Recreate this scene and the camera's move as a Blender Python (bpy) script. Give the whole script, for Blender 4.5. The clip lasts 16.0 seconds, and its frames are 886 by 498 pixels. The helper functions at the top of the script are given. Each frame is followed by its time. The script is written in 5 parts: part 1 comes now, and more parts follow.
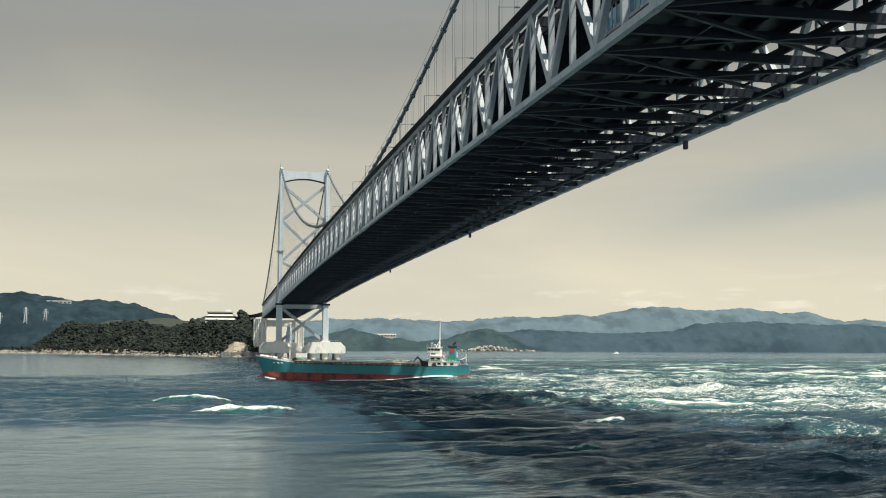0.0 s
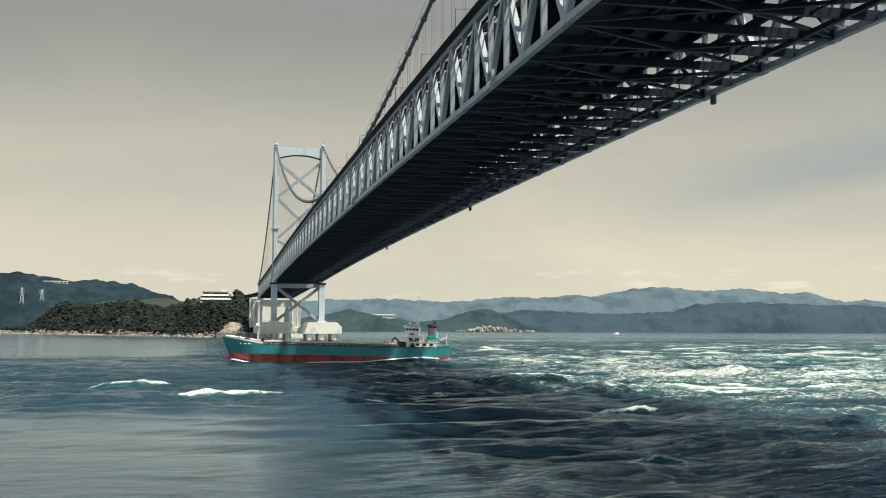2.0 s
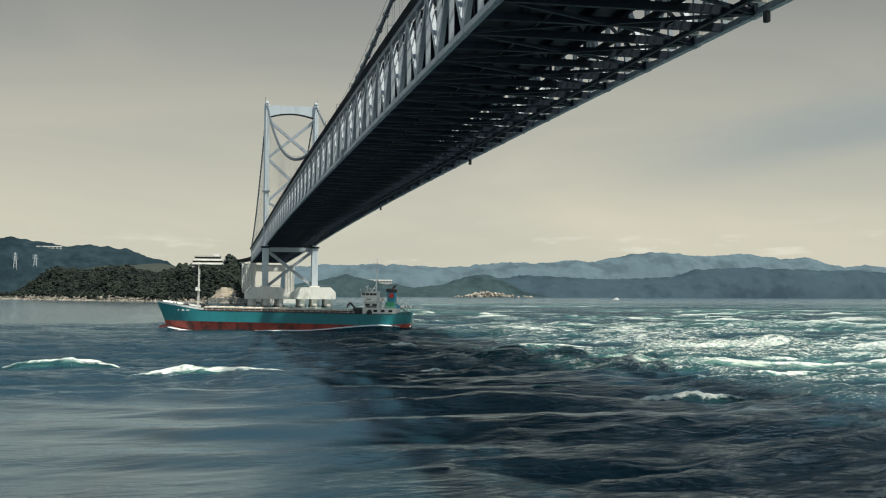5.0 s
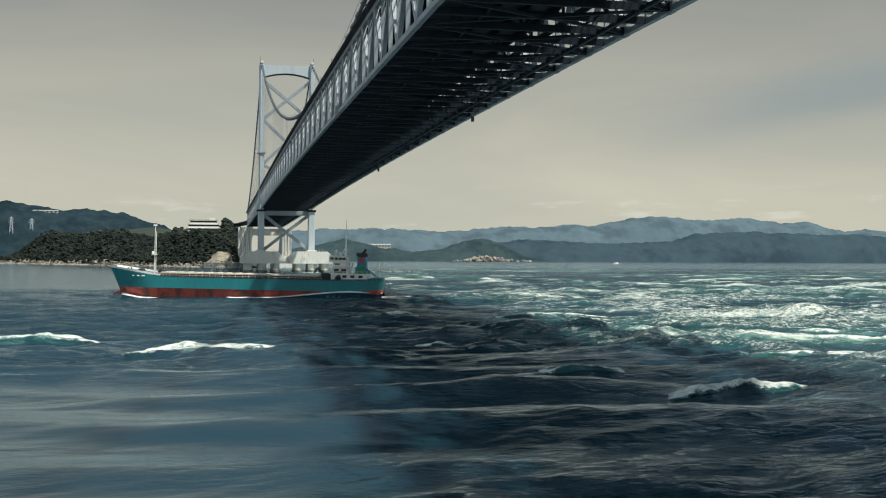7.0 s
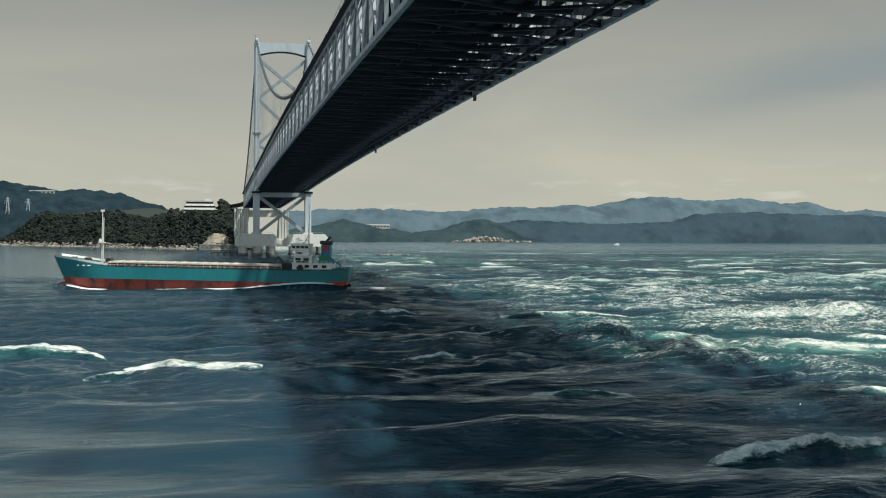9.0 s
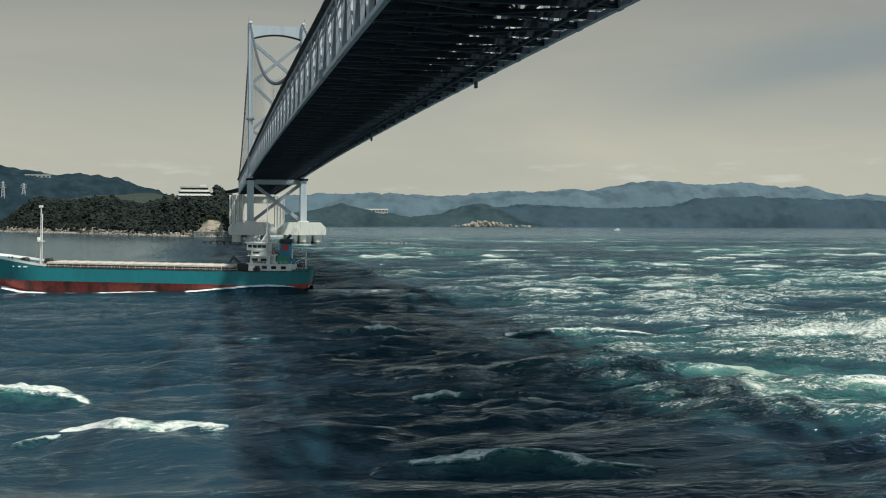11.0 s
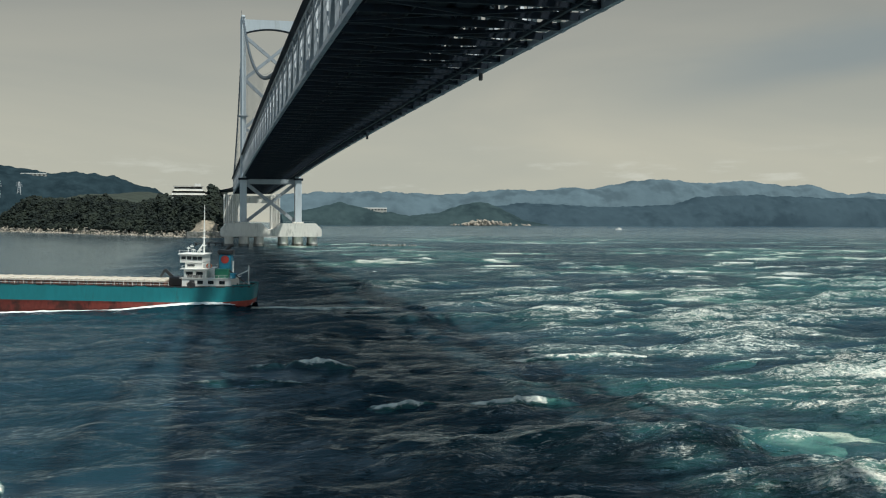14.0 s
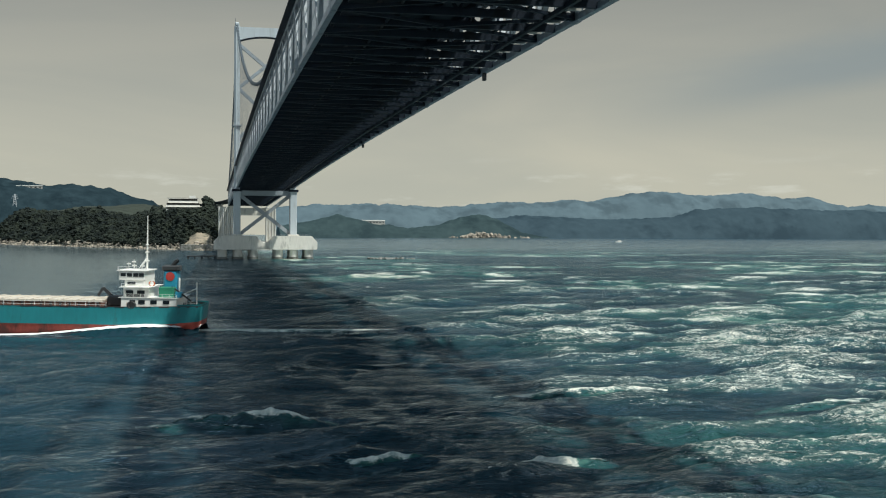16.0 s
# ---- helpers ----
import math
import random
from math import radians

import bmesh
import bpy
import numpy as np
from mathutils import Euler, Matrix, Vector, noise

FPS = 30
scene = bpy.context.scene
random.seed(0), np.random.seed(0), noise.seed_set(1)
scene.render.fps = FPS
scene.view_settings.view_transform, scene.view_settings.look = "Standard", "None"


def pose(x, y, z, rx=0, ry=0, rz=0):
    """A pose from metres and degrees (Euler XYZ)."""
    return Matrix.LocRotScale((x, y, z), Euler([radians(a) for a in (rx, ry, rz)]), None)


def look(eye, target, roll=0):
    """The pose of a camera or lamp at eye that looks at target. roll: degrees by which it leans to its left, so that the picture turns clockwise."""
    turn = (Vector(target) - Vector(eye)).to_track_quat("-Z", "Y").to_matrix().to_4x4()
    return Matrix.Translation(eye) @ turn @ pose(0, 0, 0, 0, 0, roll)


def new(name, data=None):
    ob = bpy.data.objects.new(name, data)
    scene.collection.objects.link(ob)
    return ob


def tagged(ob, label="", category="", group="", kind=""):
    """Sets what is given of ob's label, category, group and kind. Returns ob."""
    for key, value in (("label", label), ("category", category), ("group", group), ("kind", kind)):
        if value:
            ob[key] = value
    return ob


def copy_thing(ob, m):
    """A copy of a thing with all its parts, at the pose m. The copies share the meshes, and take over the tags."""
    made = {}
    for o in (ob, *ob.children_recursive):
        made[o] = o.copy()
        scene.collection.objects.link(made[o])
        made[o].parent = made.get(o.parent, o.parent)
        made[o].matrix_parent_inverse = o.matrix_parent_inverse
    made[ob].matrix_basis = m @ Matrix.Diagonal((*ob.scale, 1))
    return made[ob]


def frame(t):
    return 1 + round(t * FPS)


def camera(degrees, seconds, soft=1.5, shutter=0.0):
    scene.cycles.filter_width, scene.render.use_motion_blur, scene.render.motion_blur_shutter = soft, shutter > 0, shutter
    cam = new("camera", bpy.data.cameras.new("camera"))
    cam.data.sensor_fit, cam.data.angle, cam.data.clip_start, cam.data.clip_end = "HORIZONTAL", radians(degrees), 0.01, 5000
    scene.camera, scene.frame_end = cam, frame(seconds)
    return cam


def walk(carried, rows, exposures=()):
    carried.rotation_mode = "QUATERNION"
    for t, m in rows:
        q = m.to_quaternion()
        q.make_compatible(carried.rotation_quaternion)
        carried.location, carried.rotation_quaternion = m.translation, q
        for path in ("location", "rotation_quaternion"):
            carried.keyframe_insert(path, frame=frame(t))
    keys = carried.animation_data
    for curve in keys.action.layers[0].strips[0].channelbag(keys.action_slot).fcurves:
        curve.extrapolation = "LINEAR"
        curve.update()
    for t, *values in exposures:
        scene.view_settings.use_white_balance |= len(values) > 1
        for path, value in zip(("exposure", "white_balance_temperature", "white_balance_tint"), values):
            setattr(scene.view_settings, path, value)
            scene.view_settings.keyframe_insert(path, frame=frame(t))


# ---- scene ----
cam = camera(43.0, 16.0, soft=1.1)
PATH = [
    (0, (-60.03, -838.02, 10.52), (-40.68, -740.30, 19.23)),
    (0.5, (-59.03, -832.87, 10.48), (-39.64, -735.15, 19.05)),
    (1, (-58.00, -827.80, 10.42), (-38.60, -730.05, 18.69)),
    (1.5, (-56.93, -822.86, 10.36), (-37.50, -725.07, 18.07)),
    (2, (-55.86, -817.87, 10.29), (-36.40, -720.03, 17.29)),
    (2.5, (-54.78, -812.93, 10.24), (-35.28, -715.06, 16.56)),
    (3, (-53.77, -807.92, 10.19), (-34.20, -710.03, 16.04)),
    (3.5, (-52.80, -803.02, 10.18), (-33.20, -705.11, 15.72)),
    (4, (-51.84, -798.39, 10.22), (-32.20, -700.48, 15.48)),
    (6.5, (-48.33, -777.98, 9.83), (-28.48, -679.98, 11.20)),
    (7, (-47.65, -773.94, 10.15), (-27.77, -675.94, 10.93)),
    (7.5, (-46.95, -769.90, 10.51), (-27.04, -671.90, 10.88)),
    (8, (-46.20, -765.84, 10.93), (-26.27, -667.85, 10.91)),
    (8.5, (-45.42, -761.81, 11.44), (-25.48, -663.82, 10.94)),
    (11, (-41.03, -739.91, 15.19), (-20.96, -641.98, 12.71)),
    (11.5, (-40.21, -735.97, 15.90), (-20.11, -638.05, 13.34)),
    (12, (-39.43, -731.96, 16.48), (-19.32, -634.04, 13.85)),
    (12.5, (-38.68, -727.83, 16.84), (-18.56, -629.91, 14.19)),
    (13, (-37.92, -723.64, 17.01), (-17.79, -625.72, 14.36)),
    (13.5, (-37.12, -719.37, 17.03), (-16.99, -621.45, 14.39)),
    (14, (-36.33, -715.01, 16.99), (-16.19, -617.09, 14.35)),
    (14.5, (-35.56, -710.54, 16.96), (-15.38, -612.63, 14.37)),
    (15, (-34.76, -706.04, 16.96), (-14.56, -608.13, 14.53)),
    (15.5, (-33.89, -701.49, 16.96), (-13.65, -603.59, 14.82)),
    (16, (-32.99, -696.94, 16.97), (-12.71, -599.03, 15.44)),
]
walk(cam, [(t, look(eye, target, 0.24)) for t, eye, target in PATH],
     [(0, 0.45, 6400, 8), (3.5, 0.32, 6250, 7), (7, 0.08, 6050, 6), (11, -0.10, 5900, 5), (14.5, -0.12, 5900, 5), (16, -0.06, 5950, 5)])

# ---- world and sun ----
SUN_TO = Vector((0.36, -0.42, 1.0)).normalized()
world = bpy.data.worlds.new("world")
scene.world = world
world.use_nodes = True
wn, wl = world.node_tree.nodes, world.node_tree.links
wn.clear()
w_out = wn.new("ShaderNodeOutputWorld")
w_bg = wn.new("ShaderNodeBackground")
w_sky = wn.new("ShaderNodeTexSky")
w_sky.sky_type = "NISHITA"
w_sky.sun_disc = False
w_sky.sun_elevation = math.asin(SUN_TO.z)
w_sky.sun_rotation = math.atan2(SUN_TO.x, SUN_TO.y)
w_sky.dust_density = 3.0
w_dim = wn.new("ShaderNodeVectorMath")
w_dim.operation = "SCALE"
w_dim.inputs["Scale"].default_value = 0.09
w_tc = wn.new("ShaderNodeTexCoord")
w_sep = wn.new("ShaderNodeSeparateXYZ")
w_ramp = wn.new("ShaderNodeValToRGB")
els = w_ramp.color_ramp.elements
els[0].position, els[0].color = 0.0, (0.66, 0.60, 0.46, 1)
els[1].position, els[1].color = 1.0, (0.36, 0.48, 0.57, 1)
for pos, col in ((0.06, (0.60, 0.545, 0.425, 1)), (0.16, (0.425, 0.395, 0.325, 1)), (0.26, (0.265, 0.255, 0.225, 1)),
                 (0.34, (0.235, 0.25, 0.25, 1)), (0.5, (0.255, 0.325, 0.375, 1)), (0.7, (0.30, 0.41, 0.49, 1))):
    e = els.new(pos)
    e.color = col
w_map = wn.new("ShaderNodeMapping")
w_map.inputs["Scale"].default_value = (1.3, 1.3, 6.0)
w_noise = wn.new("ShaderNodeTexNoise")
w_noise.inputs["Scale"].default_value = 1.7
w_noise.inputs["Detail"].default_value = 5.0
w_noise.inputs["Roughness"].default_value = 0.5
w_noise.inputs["Distortion"].default_value = 0.6
w_cl = wn.new("ShaderNodeValToRGB")
w_cl.color_ramp.elements[0].position, w_cl.color_ramp.elements[0].color = 0.34, (0.86, 0.885, 0.91, 1)
w_cl.color_ramp.elements[1].position, w_cl.color_ramp.elements[1].color = 0.64, (1.03, 1.02, 1.0, 1)
w_mul = wn.new("ShaderNodeMix")
w_mul.data_type, w_mul.blend_type = "RGBA", "MULTIPLY"
w_mul.inputs["Factor"].default_value = 1.0
w_mix = wn.new("ShaderNodeMix")
w_mix.data_type = "RGBA"
w_mix.inputs["Factor"].default_value = 0.94
wl.new(w_tc.outputs["Generated"], w_sep.inputs[0])
wl.new(w_sep.outputs["Z"], w_ramp.inputs["Fac"])
wl.new(w_tc.outputs["Generated"], w_map.inputs["Vector"])
wl.new(w_map.outputs["Vector"], w_noise.inputs["Vector"])
wl.new(w_noise.outputs["Fac"], w_cl.inputs["Fac"])
wl.new(w_ramp.outputs["Color"], w_mul.inputs["A"])
wl.new(w_cl.outputs["Color"], w_mul.inputs["B"])
wl.new(w_sky.outputs["Color"], w_dim.inputs[0])
wl.new(w_dim.outputs["Vector"], w_mix.inputs["A"])
wl.new(w_mul.outputs["Result"], w_mix.inputs["B"])
# low puffs of cumulus over the far shore
w_map2, w_puff = wn.new("ShaderNodeMapping"), wn.new("ShaderNodeTexNoise")
w_map2.inputs["Scale"].default_value = (9.0, 9.0, 48.0)
w_puff.inputs["Scale"].default_value, w_puff.inputs["Detail"].default_value, w_puff.inputs["Roughness"].default_value = 1.6, 7, 0.6
w_cut, w_low, w_amt, w_add = wn.new("ShaderNodeMapRange"), wn.new("ShaderNodeMapRange"), wn.new("ShaderNodeMath"), wn.new("ShaderNodeMix")
w_cut.interpolation_type = w_low.interpolation_type = "SMOOTHSTEP"
w_cut.inputs["From Min"].default_value, w_cut.inputs["From Max"].default_value, w_cut.inputs["To Max"].default_value = 0.55, 0.72, 0.32
w_low.inputs["From Min"].default_value, w_low.inputs["From Max"].default_value = 0.075, 0.03
w_amt.operation = "MULTIPLY"
w_add.data_type = "RGBA"
w_add.inputs["B"].default_value = (0.86, 0.82, 0.70, 1)
wl.new(w_tc.outputs["Generated"], w_map2.inputs["Vector"])
wl.new(w_map2.outputs["Vector"], w_puff.inputs["Vector"])
wl.new(w_puff.outputs["Fac"], w_cut.inputs["Value"])
wl.new(w_sep.outputs["Z"], w_low.inputs["Value"])
wl.new(w_cut.outputs["Result"], w_amt.inputs[0])
wl.new(w_low.outputs["Result"], w_amt.inputs[1])
wl.new(w_amt.outputs[0], w_add.inputs["Factor"])
wl.new(w_mix.outputs["Result"], w_add.inputs["A"])
# a long blue-grey rift in the cloud, rising to the east
w_sl, w_off, w_abs, w_rift, w_east, w_k, w_gap = (wn.new("ShaderNodeVectorMath"), wn.new("ShaderNodeMath"), wn.new("ShaderNodeMath"), wn.new("ShaderNodeMapRange"),
                                                  wn.new("ShaderNodeMapRange"), wn.new("ShaderNodeMath"), wn.new("ShaderNodeMix"))
w_sl.operation, w_sl.inputs[1].default_value = "DOT_PRODUCT", (-0.12, 0.0, 1.0)
w_off.operation, w_off.inputs[1].default_value = "MULTIPLY_ADD", 0.09
w_abs.operation = "ABSOLUTE"
w_rift.interpolation_type = w_east.interpolation_type = "SMOOTHSTEP"
w_rift.inputs["From Min"].default_value, w_rift.inputs["From Max"].default_value = 0.040, 0.004
w_east.inputs["From Min"].default_value, w_east.inputs["From Max"].default_value, w_east.inputs["To Max"].default_value = 0.30, 0.52, 0.75
w_k.operation = "MULTIPLY"
w_gap.data_type = "RGBA"
w_gap.inputs["B"].default_value = (0.285, 0.312, 0.305, 1)
w_cen = wn.new("ShaderNodeMath")
w_cen.operation, w_cen.inputs[1].default_value = "SUBTRACT", 0.115
wl.new(w_tc.outputs["Generated"], w_sl.inputs[0])
wl.new(w_noise.outputs["Fac"], w_off.inputs[0])
wl.new(w_sl.outputs["Value"], w_off.inputs[2])
wl.new(w_off.outputs[0], w_cen.inputs[0])
wl.new(w_cen.outputs[0], w_abs.inputs[0])
wl.new(w_abs.outputs[0], w_rift.inputs["Value"])
wl.new(w_sep.outputs["X"], w_east.inputs["Value"])
wl.new(w_rift.outputs["Result"], w_k.inputs[0])
wl.new(w_east.outputs["Result"], w_k.inputs[1])
wl.new(w_k.outputs[0], w_gap.inputs["Factor"])
wl.new(w_add.outputs["Result"], w_gap.inputs["A"])
wl.new(w_gap.outputs["Result"], w_bg.inputs["Color"])
wl.new(w_bg.outputs["Background"], w_out.inputs["Surface"])
w_bg.inputs["Strength"].default_value = 1.0

sun = new("sun", bpy.data.lights.new("sun", "SUN"))
sun.data.energy = 5.0
sun.data.angle = radians(1.4)
sun.data.color = (1.0, 0.93, 0.80)
sun.matrix_world = look(SUN_TO * 800, (0, 0, 0))


# ---- materials ----
def material(name, color, rough=0.6, metal=0.0, vary=0.15, scale=1.0, bump=0.0, spots=None, stretch=(1, 1, 1), coord="Object", spec=0.5):
    """A surface with stains at a large scale, grain at a small one, and fine relief. spots: colour of stains, amount."""
    m = bpy.data.materials.new(name)
    m.use_nodes = True
    n, l = m.node_tree.nodes, m.node_tree.links
    b = n["Principled BSDF"]
    b.inputs["Roughness"].default_value, b.inputs["Metallic"].default_value = rough, metal
    b.inputs["Specular IOR Level"].default_value = spec
    tc, mp = n.new("ShaderNodeTexCoord"), n.new("ShaderNodeMapping")
    mp.inputs["Scale"].default_value = stretch
    l.new(tc.outputs[coord], mp.inputs["Vector"])
    big, fine = n.new("ShaderNodeTexNoise"), n.new("ShaderNodeTexNoise")
    big.inputs["Scale"].default_value, big.inputs["Detail"].default_value = 0.35 * scale, 4
    fine.inputs["Scale"].default_value, fine.inputs["Detail"].default_value = 4.0 * scale, 6
    for q in (big, fine):
        l.new(mp.outputs["Vector"], q.inputs["Vector"])
    add = n.new("ShaderNodeMath")
    add.operation = "ADD"
    l.new(big.outputs["Fac"], add.inputs[0])
    l.new(fine.outputs["Fac"], add.inputs[1])
    ramp = n.new("ShaderNodeValToRGB")
    lo = tuple(c * (1 - vary) for c in color)
    hi = tuple(min(1.0, c * (1 + vary)) for c in color)
    ramp.color_ramp.elements[0].position, ramp.color_ramp.elements[0].color = 0.35, (*lo, 1)
    ramp.color_ramp.elements[1].position, ramp.color_ramp.elements[1].color = 0.68, (*hi, 1)
    half = n.new("ShaderNodeMath")
    half.operation = "MULTIPLY"
    half.inputs[1].default_value = 0.5
    l.new(add.outputs[0], half.inputs[0])
    l.new(half.outputs[0], ramp.inputs["Fac"])
    out = ramp.outputs["Color"]
    if spots:
        st, sr, mx = n.new("ShaderNodeTexNoise"), n.new("ShaderNodeValToRGB"), n.new("ShaderNodeMix")
        st.inputs["Scale"].default_value, st.inputs["Detail"].default_value, st.inputs["Roughness"].default_value = 0.9 * scale, 8, 0.65
        l.new(mp.outputs["Vector"], st.inputs["Vector"])
        sr.color_ramp.elements[0].position, sr.color_ramp.elements[1].position = 0.62 - spots[1] * 0.3, 0.70 - spots[1] * 0.2
        l.new(st.outputs["Fac"], sr.inputs["Fac"])
        mx.data_type = "RGBA"
        l.new(sr.outputs["Color"], mx.inputs["Factor"])
        l.new(out, mx.inputs["A"])
        mx.inputs["B"].default_value = (*spots[0], 1)
        out = mx.outputs["Result"]
    l.new(out, b.inputs["Base Color"])
    if bump:
        bp = n.new("ShaderNodeBump")
        bp.inputs["Strength"].default_value, bp.inputs["Distance"].default_value = 0.6, bump
        l.new(fine.outputs["Fac"], bp.inputs["Height"])
        l.new(bp.outputs["Normal"], b.inputs["Normal"])
    return m


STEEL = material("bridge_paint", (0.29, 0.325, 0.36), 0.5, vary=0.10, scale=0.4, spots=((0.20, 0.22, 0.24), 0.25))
# Bridge paint with the shade under the deck put into a near-black colour.
STEEL_SHADED = material("shaded_bridge_paint", (0.008, 0.014, 0.024), 0.55, vary=0.3, scale=0.3, spec=0.22, spots=((0.007, 0.009, 0.012), 0.35))
TOWER_PAINT = material("tower_paint", (0.47, 0.52, 0.56), 0.5, vary=0.06, scale=0.15, spots=((0.36, 0.39, 0.41), 0.2), stretch=(1, 1, 0.15))
CABLE_PAINT = material("cable_wrap", (0.10, 0.12, 0.14), 0.55, vary=0.2)
CONCRETE = material("pier_concrete", (0.68, 0.66, 0.61), 0.85, vary=0.10, scale=0.3, bump=0.02, spots=((0.42, 0.41, 0.38), 0.25), stretch=(1, 1, 0.3))
CONCRETE_WET = material("wet_concrete", (0.22, 0.215, 0.20), 0.6, vary=0.35, scale=0.4, bump=0.03, spots=((0.07, 0.075, 0.06), 0.5))
# Paler than the bridge steel: light falling on the brackets is in the colour.
BRACKET_LIT = material("lit_bracket_paint", (0.48, 0.48, 0.45), 0.5, vary=0.1, scale=0.6, spots=((0.35, 0.34, 0.31), 0.2))
ASPHALT = material("deck_plate", (0.05, 0.052, 0.055), 0.8, vary=0.2)
HULL_TEAL = material("teal_hull_paint", (0.020, 0.195, 0.220), 0.45, vary=0.12, scale=0.4, spots=((0.03, 0.12, 0.13), 0.12), stretch=(1, 1, 0.35))
HULL_RED = material("red_antifouling", (0.40, 0.075, 0.052), 0.6, vary=0.25, scale=0.5, spots=((0.14, 0.045, 0.035), 0.45), stretch=(1, 1, 0.4))
SHIP_WHITE = material("ship_white_paint", (0.84, 0.83, 0.79), 0.45, vary=0.05, scale=0.8, spots=((0.45, 0.33, 0.22), 0.03))
HATCH = material("hatch_cover_paint", (0.62, 0.56, 0.47), 0.6, vary=0.15, scale=0.8, spots=((0.34, 0.22, 0.14), 0.25))
DECK_RUST = material("deck_red_paint", (0.16, 0.075, 0.05), 0.7, vary=0.3, scale=0.8)
SHIP_DARK = material("ship_dark_steel", (0.035, 0.037, 0.04), 0.5, vary=0.3)
SHIP_BLUE = material("funnel_blue", (0.025, 0.23, 0.36), 0.45, vary=0.1)
SHIP_GREEN = material("locker_green", (0.03, 0.22, 0.13), 0.5, vary=0.12)
SHIP_RED = material("funnel_red", (0.42, 0.04, 0.03), 0.5, vary=0.1)
ORANGE = material("lifebuoy_orange", (0.55, 0.16, 0.06), 0.5, vary=0.1)
GLASS = material("dark_window_glass", (0.012, 0.016, 0.02), 0.08, vary=0.1)
PANE_BLUE = material("gallery_glass", (0.10, 0.22, 0.30), 0.1, vary=0.15)
FOAM = material("foam", (0.80, 0.81, 0.79), 0.9, vary=0.12, scale=2.5, bump=0.08)
ROCK = material("shore_rock", (0.36, 0.31, 0.25), 0.9, vary=0.35, scale=0.12, bump=0.3, spots=((0.14, 0.13, 0.11), 0.5))
SAND = material("bare_earth", (0.30, 0.25, 0.185), 0.95, vary=0.2, scale=0.1, bump=0.2, spots=((0.10, 0.095, 0.07), 0.5))
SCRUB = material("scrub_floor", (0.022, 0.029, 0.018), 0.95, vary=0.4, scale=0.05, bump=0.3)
# White plaster dimmed to grey, the haze before the far walls painted in.
BUILD_HAZED = material("hazed_plaster", (0.34, 0.34, 0.32), 0.9, vary=0.1, scale=0.1)
BUILD_WHITE = material("plaster_white", (0.72, 0.71, 0.67), 0.8, vary=0.06, scale=0.1)
ROOF_GREY = material("roof_grey", (0.20, 0.20, 0.20), 0.8, vary=0.15, scale=0.1)
PYLON = material("galvanised_steel", (0.50, 0.52, 0.54), 0.5, vary=0.1)


def foliage(name, dark, light):
    m = bpy.data.materials.new(name)
    m.use_nodes = True
    n, l = m.node_tree.nodes, m.node_tree.links
    b = n["Principled BSDF"]
    b.inputs["Roughness"].default_value = 0.75
    b.inputs["Specular IOR Level"].default_value = 0.2
    geo, ramp = n.new("ShaderNodeNewGeometry"), n.new("ShaderNodeValToRGB")
    ramp.color_ramp.elements[0].color, ramp.color_ramp.elements[1].color = (*dark, 1), (*light, 1)
    tc, big, mx = n.new("ShaderNodeTexCoord"), n.new("ShaderNodeTexNoise"), n.new("ShaderNodeMath")
    big.inputs["Scale"].default_value, big.inputs["Detail"].default_value = 0.045, 4
    l.new(tc.outputs["Object"], big.inputs["Vector"])
    # lighter and darker stands, painted-in shadow patches too, and each clump a little different
    rng_, st = n.new("ShaderNodeMath"), n.new("ShaderNodeMapRange")
    rng_.operation, rng_.inputs[1].default_value = "MULTIPLY", 0.45
    l.new(geo.outputs["Random Per Island"], rng_.inputs[0])
    st.inputs["From Min"].default_value, st.inputs["From Max"].default_value, st.inputs["To Max"].default_value = 0.38, 0.66, 0.7
    l.new(big.outputs["Fac"], st.inputs["Value"])
    mx.operation = "ADD"
    l.new(rng_.outputs[0], mx.inputs[0])
    l.new(st.outputs["Result"], mx.inputs[1])
    l.new(mx.outputs[0], ramp.inputs["Fac"])
    l.new(ramp.outputs["Color"], b.inputs["Base Color"])
    return m


# dark greens leaning to blue, with some haze of distance in the colour
LEAVES = foliage("broadleaf_leaves", (0.005, 0.009, 0.009), (0.024, 0.031, 0.021))


def distance(name, color, haze_glow, relief):
    """Far range: kilometres of haze painted as blue and glow, woods as faint mottling."""
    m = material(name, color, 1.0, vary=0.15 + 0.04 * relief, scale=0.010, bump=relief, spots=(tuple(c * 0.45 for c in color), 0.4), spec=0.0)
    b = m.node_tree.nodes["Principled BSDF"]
    b.inputs["Emission Color"].default_value = (*haze_glow, 1)
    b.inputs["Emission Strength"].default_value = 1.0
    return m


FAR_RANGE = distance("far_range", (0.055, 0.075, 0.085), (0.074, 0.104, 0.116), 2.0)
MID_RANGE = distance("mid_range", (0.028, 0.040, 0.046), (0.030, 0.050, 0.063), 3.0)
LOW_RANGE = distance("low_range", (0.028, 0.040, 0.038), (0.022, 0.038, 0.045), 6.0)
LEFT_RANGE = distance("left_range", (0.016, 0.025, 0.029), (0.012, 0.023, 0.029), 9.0)


